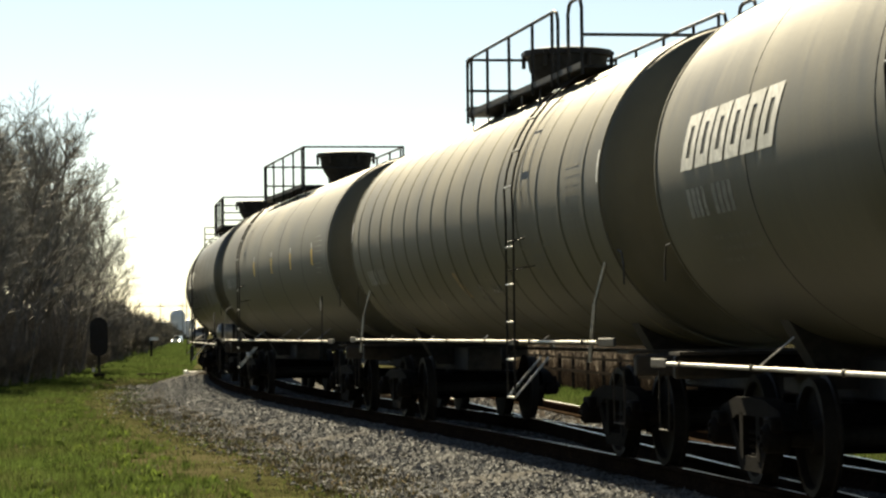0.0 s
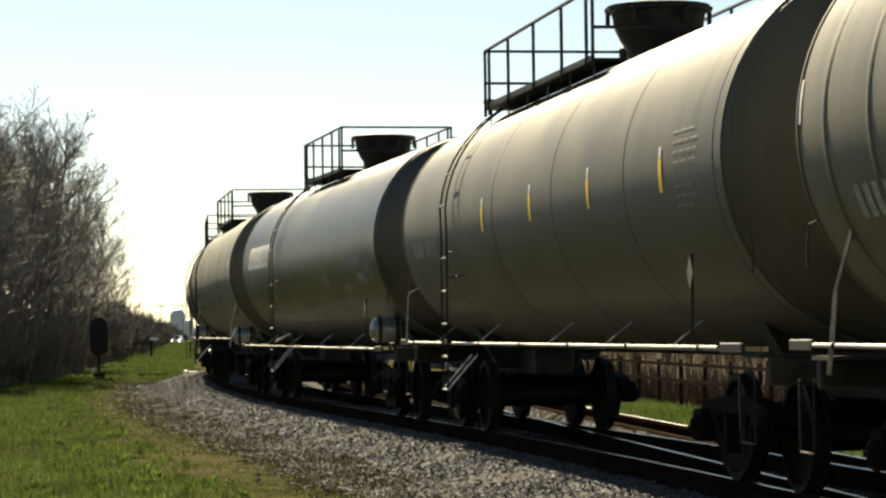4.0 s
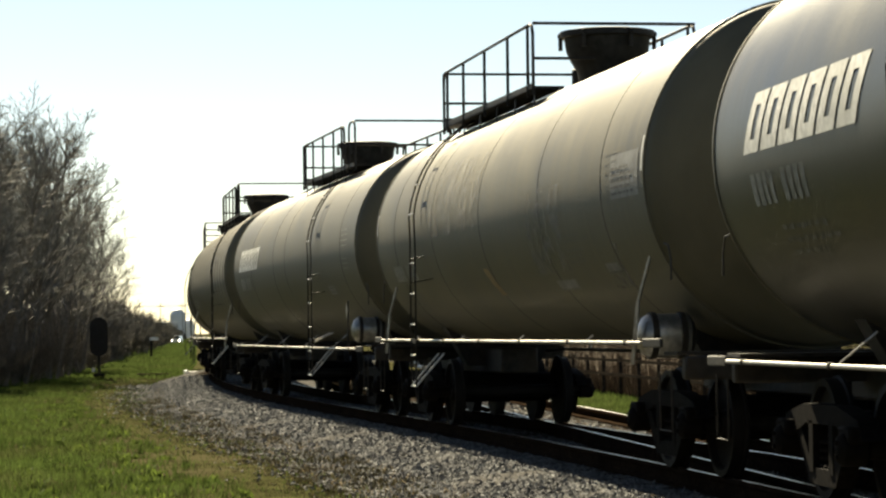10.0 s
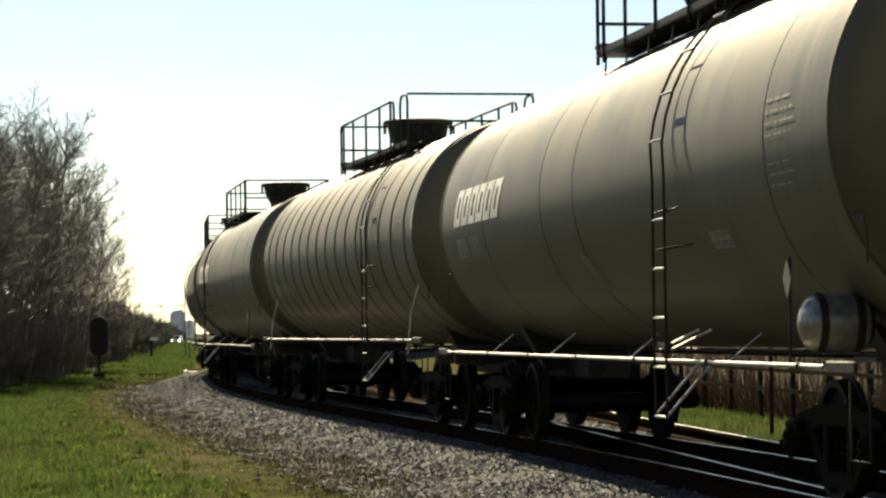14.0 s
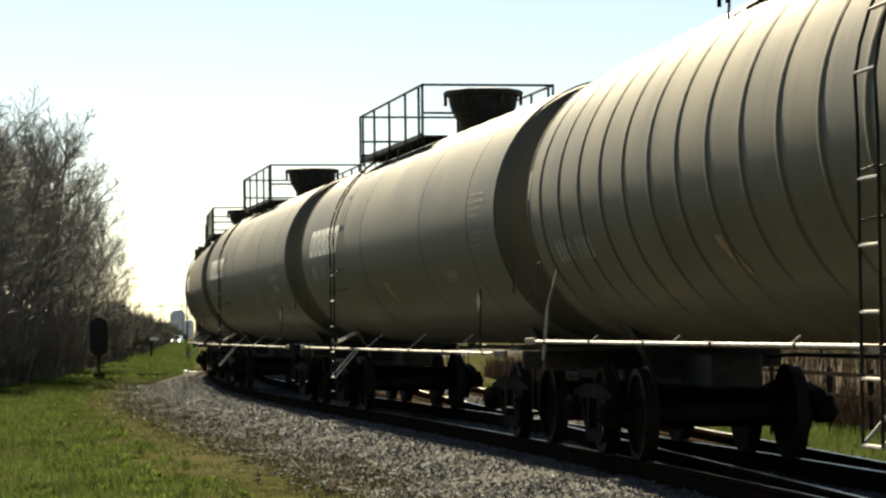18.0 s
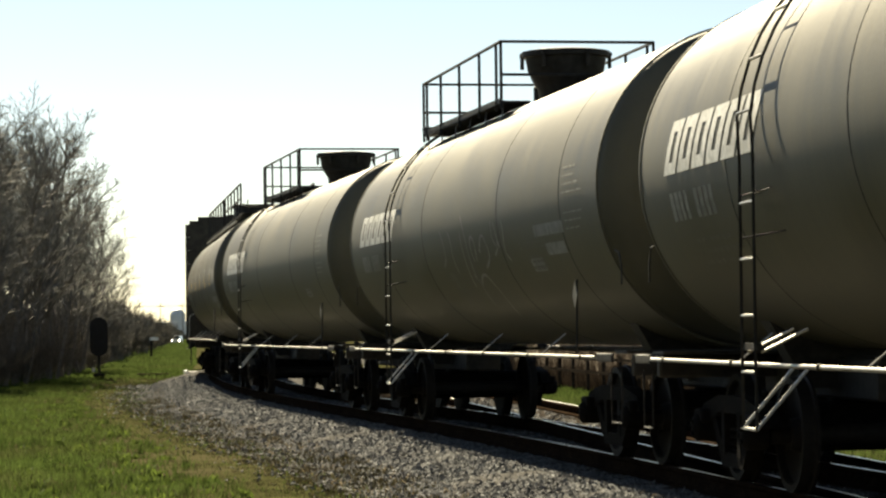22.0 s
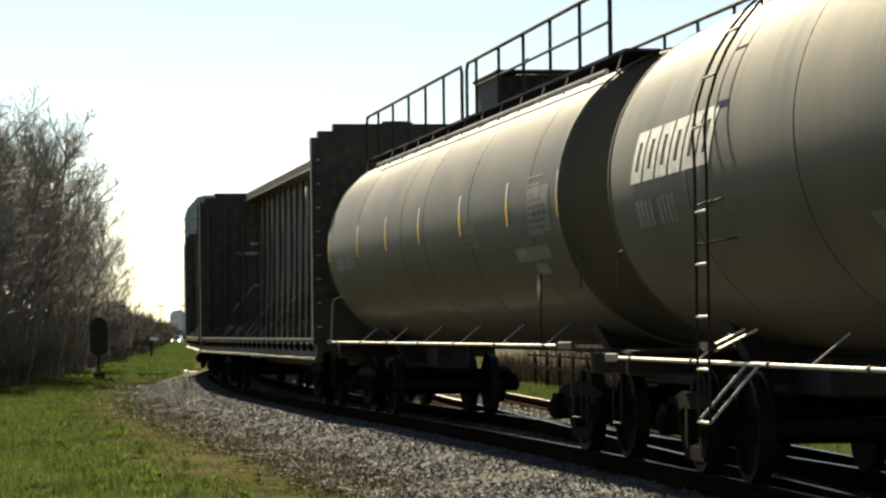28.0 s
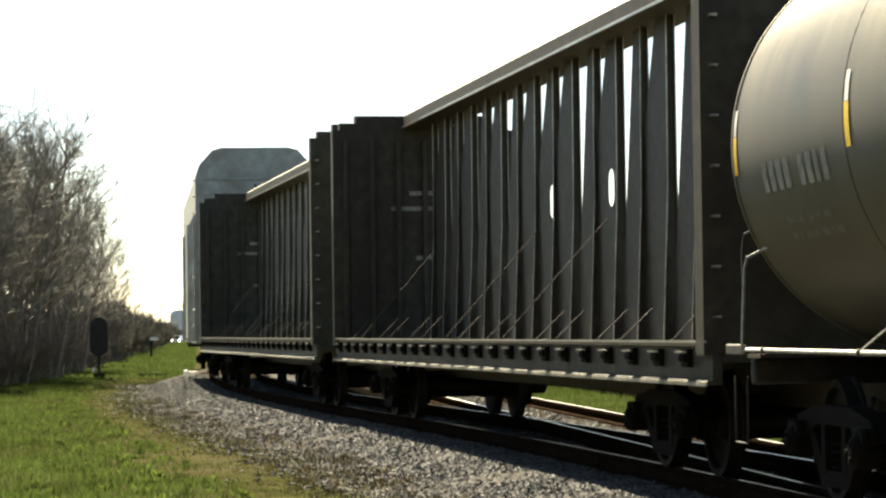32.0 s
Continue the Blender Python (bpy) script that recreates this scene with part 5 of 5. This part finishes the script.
    if spec["end_posts"]:
        for sg in (-1, 1):
            part("reflector_strip", patch(sg * (half - 0.06) - 0.03, sg * (half - 0.06) + 0.03, a(2.68), a(2.98)), WHITE_MARK, car, "white reflective strip at the rim")
    if not spec["end_posts"]:
        post = part("placard_post", Shape().tube([(-half + 1.12, 1.47, spec["rail_z"]), (-half + 1.12, 1.46, spec["rail_z"] + 0.75)], 0.012, 6), PLATE_DULL, car)
        part("placard_holder", Shape().extrude([(-half + 1.02, spec["rail_z"] + 0.60), (-half + 1.12, spec["rail_z"] + 0.46), (-half + 1.22, spec["rail_z"] + 0.60), (-half + 1.12, spec["rail_z"] + 0.74)], "y", 1.475, 1.485), FAINT_MARK, post, "dull diamond placard holder")
    for i, x in enumerate(spec["marks"]):
        part("reflector_strip", patch(x - 0.055, x + 0.055, a(2.44), a(2.72)), YELLOW_TAPE, car, "upright yellow reflective strip")
        part("reflector_strip", patch(x - 0.045, x + 0.045, a(2.725), a(spec["mark_top"])), WHITE_MARK, car, "pale upper end of the reflective strip")
    for k, (x0, x1, z0, z1, sl) in enumerate(spec["scrawl"]):
        part("paint_smear", patch(x0, x1, a(z0), a(z1), sl, R_TANK + 0.007, 6), SMEAR, car, "faded chalky graffiti smear")
    return car


def long_walkway(car, half):
    """A grated walkway with railings along the whole crown."""
    for sg in (-1, 1):
        y = sg * 0.86
        deck = part("walkway", Shape().box((0, sg * 0.66, 4.10), (2 * half + 0.3, 0.38, 0.03)), STEEL_DARK, car)
        for x in np.arange(-half, half + 0.1, 1.2):
            part("deck_bracket", Shape().beam((x, sg * 0.84, 4.08), (x, sg * 0.9, Z_TANK + R_TANK * 0.80), 0.05, 0.012), STEEL_DARK, deck)
        part("edge_pipe", Shape().tube([(-half, sg * 1.0, 3.90), (half - 2.0, sg * 1.0, 3.90)], 0.026, 6), HANDRAIL, deck)
        for lo, hi in ((-half + 0.4, -0.25), (0.1, half)):
            pts = [(hi, y, 4.1), (hi, y, 4.72), (hi - 0.08, y, 4.80), (lo + 0.08, y, 4.80), (lo, y, 4.72), (lo, y, 4.1)]
            part("top_rail", Shape().tube(pts, 0.024, 6), STEEL_DARK, deck)
            for x in np.arange(lo + 1.35, hi - 0.3, 1.45):
                part("railing_post", Shape().tube([(x, y, 4.1), (x, y, 4.8)], 0.022, 6), STEEL_DARK, deck)
        part("mid_rail", Shape().tube([(-half + 0.4, y, 4.45), (-1.0, y, 4.45)], 0.018, 6), STEEL_DARK, deck)
    box = part("fittings_box", Shape().box((-0.2, 0, 4.36), (1.5, 1.15, 0.5), bevel=0.05), STEEL_DARK, car, "square fittings housing")
    part("lid", Shape().box((-0.2, 0, 4.63), (1.6, 1.25, 0.06), bevel=0.02), STEEL_DARK, box)
    for x in (0.75, -1.15):
        part("hoop", Shape().tube([(x, 0.3, 4.12), (x, 0.3, 4.6), (x - 0.1, 0.3, 4.72), (x - 0.3, 0.3, 4.74)], 0.02, 6), STEEL_DARK, box)
    part("end_hoop", Shape().tube([(half + 0.3, 0.2, 4.1), (half + 0.3, 0.2, 4.25), (half + 0.3, -0.7, 4.25), (half + 0.3, -0.7, 4.1)], 0.018, 6), STEEL_DARK, box)


def beam_car(half, paint, mark_seed):
    """A bulkhead flat car with a centre beam: tapered posts under a top chord."""
    car = thing("centerbeam_flat_car", Matrix(), "empty brown centre-beam flat car with tall end bulkheads", "flat car", "freight cars of the train")
    part("deck", Shape().box((0, 0, 1.08), (2 * half, 2.7, 0.08)), paint, car)
    part("centre_sill", Shape().box((0, 0, 0.83), (2 * half + 0.8, 0.45, 0.42), bevel=0.02), paint, car)
    for sg in (-1, 1):
        y = sg * 1.42
        sill = part("side_sill", Shape().extrude([(y - 0.06, 0.86), (y + 0.06, 0.86), (y + 0.06, 0.89), (y + 0.015, 0.90), (y + 0.015, 1.16), (y + 0.06, 1.17), (y + 0.06, 1.20), (y - 0.06, 1.20)], "x", -half, half), paint, car)
        # bright steel strips added to draw the highlights on the sill's edges
        part("lower_edge", Shape().beam((-half, sg * 1.49, 0.865), (half, sg * 1.49, 0.865), 0.02, 0.03), HANDRAIL, sill, "bright strip for the highlight on the edge")
        part("upper_edge", Shape().beam((-half, sg * 1.49, 1.205), (half, sg * 1.49, 1.205), 0.012, 0.018), HANDRAIL, sill, "bright strip for the highlight on the edge")
        for x in np.arange(-half + 0.7, half - 0.3, 0.92):
            w = part("winch", once("winch/%d" % sg, lambda: Shape().turn([(-0.08, 0.03), (-0.07, 0.04), (0.07, 0.04), (0.08, 0.03)], "x", 10, (0, sg * 1.475, 1.07)).box((0, sg * 1.455, 1.07), (0.22, 0.05, 0.15), bevel=0.01)), RUNNING_GEAR, sill, at=Matrix.Translation((x, 0, 0)))
            part("lip", once("lip/%d" % sg, lambda: Shape().box((0, sg * 1.51, 1.12), (0.22, 0.04, 0.012))), HANDRAIL, sill, at=Matrix.Translation((x, 0, 0)))
        # slack tie-down cables
        for i, x in enumerate(np.arange(-half + 1.2, half - 1.0, 0.92)):
            if i % 3 != 1:
                part("tie_cable", Shape().tube([(x, sg * 1.46, 1.2), (x - 0.25 - 0.9 * (i % 4 == 0), sg * (1.2 - 0.7 * (i % 4 == 0)), 1.5 + 1.0 * (i % 4 == 0))], 0.006, 4), PLATE_DULL, sill)
        add_bogie(car, sg * (half - 3.0))
    # bulkheads
    for sg in (-1, 1):
        x = sg * (half - 0.14)
        poly = [(-1.5, 1.1), (1.5, 1.1), (1.5, 4.58), (1.38, 4.58), (1.38, 4.69), (1.12, 4.69), (1.12, 4.81), (-1.12, 4.81), (-1.12, 4.69), (-1.38, 4.69), (-1.38, 4.58), (-1.5, 4.58)]
        bulk = part("bulkhead", Shape().extrude(poly, "x", x - 0.12, x + 0.12), paint, car)
        for yy in np.linspace(-1.3, 1.3, 7):
            part("bulkhead_rib", once("bulkhead_rib", lambda: Shape().box((0, 0, 2.8), (0.10, 0.08, 3.2), bevel=0.01)), paint, bulk, at=Matrix.Translation((x - sg * 0.17, yy, 0)))
        for k, z in enumerate((3.3, 3.55, 2.5)):
            part("stencil_bar", Shape().box((x - 0.125 if sg > 0 else x - 0.125, 0.1 - 0.15 * k, z), (0.006, (0.9, 0.6, 0.7)[k], 0.07)), GREY_MARK, bulk, "faded illegible stencil")
        for yy in (-1.4, 1.4):
            for z in np.arange(1.4, 4.3, 0.4):
                part("grab_iron", once("bulkhead_grab", lambda: Shape().tube([(0, -0.02, 0), (0.08, -0.02, 0), (0.08, 0.02, 0), (0.0, 0.02, 0)], 0.012, 5)), HANDRAIL, bulk, at=Matrix.Translation((x + sg * 0.12, yy, z)) @ Matrix.Rotation(0 if sg > 0 else math.pi, 4, "Z"))
    # centre beam
    part("top_chord", Shape().extrude([(-0.34, 4.60), (0.34, 4.60), (0.34, 4.80), (0.22, 4.88), (-0.22, 4.88), (-0.34, 4.80)], "x", -half + 0.3, half - 0.3), paint, car)
    part("chord_lip", Shape().box((0, 0, 4.62), (2 * half - 0.6, 0.74, 0.03)), HANDRAIL, car)
    def web():
        return Shape().extrude([(-0.10, 1.1), (0.10, 1.1), (0.034, 2.8), (0.028, 4.62), (-0.028, 4.62), (-0.034, 2.8)], "x", -0.01, 0.01)
    for x in np.arange(-half + 1.0, half - 0.6, 1.12):
        p = part("beam_post", once("beam_post/" + paint.name, web), paint, car, at=Matrix.Translation((x, 0, 0)))
        for sg in (-1, 1):
            part("flange", once("flange/%d/%s" % (sg, paint.name), lambda: Shape().extrude([(sg * 0.101, 1.1), (sg * 0.115, 1.1), (sg * 0.047, 2.8), (sg * 0.041, 4.62), (sg * 0.029, 4.62), (sg * 0.035, 2.8)], "x", -0.035, 0.035)), paint, p)
            # thin bright line added to draw the highlight on the flange
            part("flange_edge", once("flange_edge/%d" % sg, lambda: Shape().tube([(-0.035, sg * 0.118, 1.1), (-0.035, sg * 0.05, 2.8), (-0.035, sg * 0.044, 4.6)], 0.008, 4)), HANDRAIL, p, "bright strip for the highlight on the edge")
    for i, x in enumerate(np.arange(-half + 1.56, half - 1.2, 1.12)):
        # web plates fill the bays; a slit tapers down along one post, and two plates are pierced
        zb, e = (1.3 if i % 2 == 0 else 3.4), (-0.16 if i % 2 == 0 else 0.0)
        low = [(x - 0.56, 1.1), (x + 0.56, 1.1)]
        if i in (7, 10):
            zb = max(zb, 3.0)
            xc = x - (0.12 if i == 7 else 0.30)
            notch = [(xc + 0.16, 2.93)] + [(xc + 0.16 * math.cos(q), 3.03 + 0.12 * math.sin(q)) for q in np.linspace(0, math.pi, 9)] + [(xc - 0.16, 2.93)]
            web_plate = Shape().extrude(low + [(x + 0.56, 2.93)] + [(p, 5.86 - q) for p, q in notch] + [(x - 0.56, 2.93)], "y", -0.008, 0.008)
            web_plate.extrude([(x + 0.56, 2.93), (x + 0.56, max(zb, 3.2)), (x + e, 4.62), (x - 0.56, 4.62), (x - 0.56, 2.93)] + notch[::-1], "y", -0.008, 0.008)
        else:
            web_plate = Shape().extrude(low + [(x + 0.56, zb), (x + e, 4.62), (x - 0.56, 4.62)], "y", -0.008, 0.008)
        part("web_plate", web_plate, paint, car, "plate pierced by an oblong hole" if i in (7, 10) else "")
    add_ends(car, half + 0.5)
    return car


def box_car(half, h=6.1):
    car = thing("boxcar", Matrix(), "tall weathered grey boxcar with a chamfered roof", "boxcar", "freight cars of the train")
    poly = [(-1.55, 1.05), (1.55, 1.05), (1.55, h - 0.75), (1.45, h - 0.45), (1.1, h - 0.06), (0.85, h), (-0.85, h), (-1.1, h - 0.06), (-1.45, h - 0.45), (-1.55, h - 0.75)]
    body = part("body", Shape().extrude(poly, "x", -half, half), BOX_GREY, car)
    for sg in (-1, 1):
        for x in np.arange(-half + 0.4, half, 1.05):
            part("side_post", once("side_post/%d" % sg, lambda: Shape().box((0, sg * 1.575, 2.75), (0.09, 0.05, 3.3), bevel=0.01)), BOX_GREY, body, at=Matrix.Translation((x, 0, 0)))
        end = sg * half
        part("end_seam", Shape().box((end + sg * 0.012, 0, 3.1), (0.03, 0.05, 4.1)), STEEL_DARK, body)
        for z in np.arange(1.5, h - 0.6, 0.42):
            part("end_corrugation", once("end_corrugation", lambda: Shape().turn([(-1.35, 0.0), (-1.3, 0.035), (1.3, 0.035), (1.35, 0.0)], "y", 8)), BOX_GREY, body, at=Matrix.Translation((end, 0, z)))
            part("ladder_rung", once("box_rung", lambda: Shape().tube([(-0.2, 0.0, 0), (-0.2, 0.08, 0), (0.2, 0.08, 0), (0.2, 0.0, 0)], 0.012, 5)), HANDRAIL, body, at=Matrix.Translation((end - sg * 0.4, 1.55, z)))
        part("roof_rib", Shape().box((sg * half * 0.5, 0, h + 0.012), (half * 0.9, 1.5, 0.03)), BOX_GREY, body)
        part("end_sill", Shape().box((sg * (half + 0.05), 0, 0.98), (0.12, 2.9, 0.22)), STEEL_DARK, car)
        add_bogie(car, sg * (half - 2.2))
    part("door", Shape().box((0, 1.60, 2.8), (3.2, 0.06, 3.3), bevel=0.02), BOX_GREY, body)
    part("centre_sill", Shape().box((0, 0, 0.85), (2 * half + 0.8, 0.5, 0.4)), STEEL_DARK, car)
    add_ends(car, half + 0.6)
    return car


def spec(label, half, paint, ladders, platform, **kw):
    # pipe adds the bright bar that draws a sunlit side frame top
    d = dict(label=label, half=half, paint=paint, ladders=ladders, platform=platform, ribbed=0.0, rings=0, ring0=0.7, seams=SEAMS, rail_z=1.05, stays=[-5.5, -2.2, 1.4, 4.8], end_posts=False, reservoir=False,
             rounded=False, posts=5, manway=-0.25, emblem=False, placard=False, marks=[], mark_top=2.82, scrawl=[], gap=0.0, panels=[], chalk=[], truck=6.85, pipe=False)
    d.update(kw)
    return d


SEAMS = [-6.55, -3.35, 1.65, 5.0]      # where the courses of the shell are welded
OWNER = "dusty black tank car with six slanted white emblem blocks"


def make_train():
    # (place of the car's middle along the line at the start, its build)
    cars = [
        (7.0, spec(OWNER, 8.2, TANK_DUSTY, [0.9], (5.6, -0.6), emblem=True, rail_z=1.02)),
        (25.8, spec("brown-dusted tank car with ribbed jacket rings and a tall ladder", 8.2, TANK_BROWN, [-4.4], (1.4, -4.0), gap=0.5, ribbed=0.011, rings=15, rail_z=1.19, end_posts=True, rounded=True, placard=True, scrawl=[(-1.2, -0.7, 1.6, 2.0, 0.3), (-2.4, -1.7, 1.75, 1.95, 0.0)])),
        (44.5, spec("dark tank car with upright yellow reflective strips", 8.2, TANK_DUSTY, [4.3], (4.9, -1.27), seams=[-7.95, -4.95, -1.8, 1.5, 5.0], pipe=True, rail_z=1.16, marks=[-6.3, -3.5, -0.7, 2.1], stays=[-6.5, -4.0, -1.4, 2.6, 5.6])),
        (63.3, spec("glossy black tank car with six slanted white emblem blocks", 8.2, TANK_SHINY, [2.95], (2.9, -1.6), seams=[], chalk=[[(3.6, 1.64), (2.6, 1.69), (1.2, 1.66), (0.6, 1.58), (-0.4, 1.74), (-2.5, 1.78), (-5.0, 1.84)]], emblem=True, rail_z=1.06, reservoir=True, panels=[(-3.2, -2.4, 2.0, 2.3, 2, PANEL_BUFF), (-6.6, -5.4, 2.3, 2.46, 1, PANEL_PALE), (-7.6, -7.0, 2.12, 2.56, 5, PANEL_PALE), (-6.9, -6.3, 2.05, 2.2, 2, PANEL_PALE)])),
        (82.0, spec("brown-dusted tank car with graffiti smears on its side", 7.95, TANK_BROWN, [4.2], (5.4, -0.6), seams=[-6.3, -3.45, -0.1, 3.2, 6.3], pipe=True, rail_z=1.19, end_posts=True, rounded=True, reservoir=True, placard=True, panels=[(-7.75, -6.7, 2.48, 2.88, 5, PANEL_PALE), (-4.1, -3.2, 1.72, 1.82, 1, PANEL_PALE), (-6.2, -5.7, 1.85, 1.93, 1, PANEL_PALE)], scrawl=[(-4.2, -2.6, 1.9, 2.75, 0.3), (0.2, 3.4, 2.5, 3.4, 0.3), (-6.3, -5.6, 1.7, 2.1, 0.2)])),
        (100.1, spec(OWNER, 8.2, TANK_DUSTY, [-3.8], (1.4, -3.6), seams=[-6.65, 0.05, 1.7, 5.15], emblem=True, rounded=True, gap=0.5, reservoir=True)),
        (118.4, spec("brown-dusted tank car with close ribbed jacket rings", 7.95, TANK_BROWN, [-4.4], (1.8, -3.4), gap=0.55, ribbed=0.017, rings=15, rail_z=1.19, end_posts=True, rounded=True, placard=True)),
        (136.6, spec(OWNER, 8.2, TANK_DUSTY, [4.0], (5.1, -0.6), emblem=True, placard=True)),
        (154.9, spec("black tank car with white emblem blocks and chalky graffiti", 8.2, TANK_DUSTY, [4.0], (4.7, -0.9), emblem=True, panels=[(-6.6, -5.2, 2.28, 2.4, 1, PANEL_PALE), (-6.5, -5.6, 2.08, 2.2, 1, PANEL_PALE)], chalk=[
            [(0.3, 2.54), (0.15, 2.41), (0.15, 2.21), (0.45, 2.11)], [(-0.25, 2.52), (-0.4, 2.39), (-0.3, 2.21), (-0.35, 2.01)], [(-1.15, 2.68), (-1.35, 2.44), (-1.35, 2.23), (-1.3, 1.98)],
            [(-1.05, 2.49), (-1.05, 2.26), (-1.0, 2.03), (-0.95, 1.84)], [(-1.6, 2.13), (-1.55, 2.31), (-1.7, 2.44), (-1.9, 2.33), (-1.75, 2.13)], [(-2.05, 2.21), (-2.3, 2.41), (-2.5, 2.39), (-2.65, 2.16), (-2.15, 2.03)],
            [(-3.0, 2.54), (-2.95, 2.33), (-3.2, 2.23), (-2.9, 2.16)], [(-3.15, 2.52), (-3.3, 2.21), (-3.2, 2.31)], [(-3.6, 2.52), (-3.65, 2.39), (-3.5, 2.16), (-3.7, 2.08)],
            [(-1.2, 1.98), (-1.35, 1.91), (-1.3, 1.76), (-1.25, 1.61)], [(-1.3, 1.82), (-1.7, 1.98), (-2.0, 1.94), (-2.2, 1.71), (-2.05, 1.49)]])),
        (173.5, spec(OWNER, 8.2, TANK_DUSTY, [4.1], (5.0, -0.7), emblem=True)),
    ]
    for s, sp in cars:
        TRAIN.append((tank_car(sp), s, sp["truck"]))
    half = 8.45
    last = tank_car(spec("black tank car with yellow reflective strips and a long top walkway", half, TANK_BLACK, [], (1.0, 0.2), seams=[-7.05, -3.65, -0.55, 1.25, 5.35], rail_z=1.15, truck=7.4, mark_top=2.92, marks=[8.38, 5.25, 2.55, -0.2, -3.1, -5.9, -8.42], panels=[(-8.0, -6.95, 2.32, 2.8, 5, PANEL_PALE), (-7.65, -6.0, 2.05, 2.19, 1, PANEL_PALE), (-7.3, -6.7, 1.9, 2.02, 1, PANEL_PALE), (-4.05, -3.35, 2.27, 2.56, 2, PANEL_BUFF)], stays=[-7.65, -5.35, -2.85, -0.25, 2.35, 5.15]))
    for o in [c for c in last.children if c.name.split(".")[0] in ("platform", "manway")]:
        for q in list(o.children_recursive) + [o]:
            bpy.data.objects.remove(q)
    long_walkway(last, half)
    TRAIN.append((last, 192.55, 7.4))
    TRAIN.append((beam_car(11.25, BEAM_PAINT, 1), 213.65, 8.25))
    TRAIN.append((beam_car(11.25, GREEN_PAINT, 2), 237.6, 8.25))
    TRAIN.append((box_car(9.5), 260.0, 7.3))


def make_bird():
    """A small bird with spread wings; x is its right, y its way."""
    bird = thing("bird", Matrix(), "small dark brown bird flying over the trees", "bird")
    part("body", Shape().turn([(-0.05, 0.006), (-0.03, 0.018), (0.01, 0.024), (0.04, 0.018), (0.055, 0.013), (0.07, 0.010), (0.08, 0.001)], "y", 10), BIRD_BROWN, bird)
    part("tail", Shape().extrude([(-0.008, -0.05), (0.008, -0.05), (0.018, -0.10), (-0.018, -0.10)], "z", -0.002, 0.002), BIRD_BROWN, bird)
    for sg in (-1, 1):
        part("wing", Shape().extrude([(sg * 0.015, 0.035), (sg * 0.06, 0.045), (sg * 0.13, 0.005), (sg * 0.06, -0.01), (sg * 0.015, -0.02)], "z", 0.006, 0.011), BIRD_BROWN, bird)
    return bird


def bird_spot(px, py, d=80.0, bank=0.0, climb=0.0, turn=0.0):
    """A place in the sky by its bearing and height angle (across and down a picture 1568 wide)."""
    return pose((px - 784) / 4707.5 * d, d, 1.325 + (584 - py) / 4707.5 * d, climb, bank, turn)


BIRD = make_bird()


def car_pose(s, b):
    x1, y1, _ = on_line(s + b)
    x2, y2, _ = on_line(s - b)
    return Matrix.Translation(((x1 + x2) / 2, (y1 + y2) / 2, 0.0)) @ Matrix.Rotation(math.atan2(y1 - y2, x1 - x2), 4, "Z")


def motions():
    """The train rolls past; its wheels turn with the way it has come."""
    for car, s0, b in TRAIN:
        walk(car, [(t, car_pose(s0 - gone(t), b)) for t in np.arange(0, 32.01, 0.5)])
    walk(BIRD, [(0.0, bird_spot(-900, -700)), (21.6, bird_spot(-500, -420, 80, 0, -20, -60)), (22.2, bird_spot(60, -60, 80, 10, -30, -80)), (22.4, bird_spot(133, 77, 80, 20, -35, -70)), (22.6, bird_spot(163, 170, 80, 25, -10, -50)),
                (22.8, bird_spot(181, 162, 80, 30, 15, 10)), (23.0, bird_spot(120, 133, 80, 20, 30, 60)), (23.2, bird_spot(52, 61, 80, 10, 35, 70)), (23.6, bird_spot(-90, -70, 80, 0, 20, 70)), (25.0, bird_spot(-600, -400, 80, 0, 5, 60)), (32.0, bird_spot(-1500, -800, 80, 0, 0, 60))])
    for w, ax in WHEELSETS:
        walk(w, [(t, Matrix.Translation((ax, 0, WHEEL_R)) @ Matrix.Rotation(-(gone(t) - gone(0)) / WHEEL_R, 4, "Y")) for t in np.arange(0, 32.01, 0.1)])


make_ground()
make_ballast()
make_train()
make_trees()
make_lineside()
make_tracks()
make_stones()
make_grass()
motions()
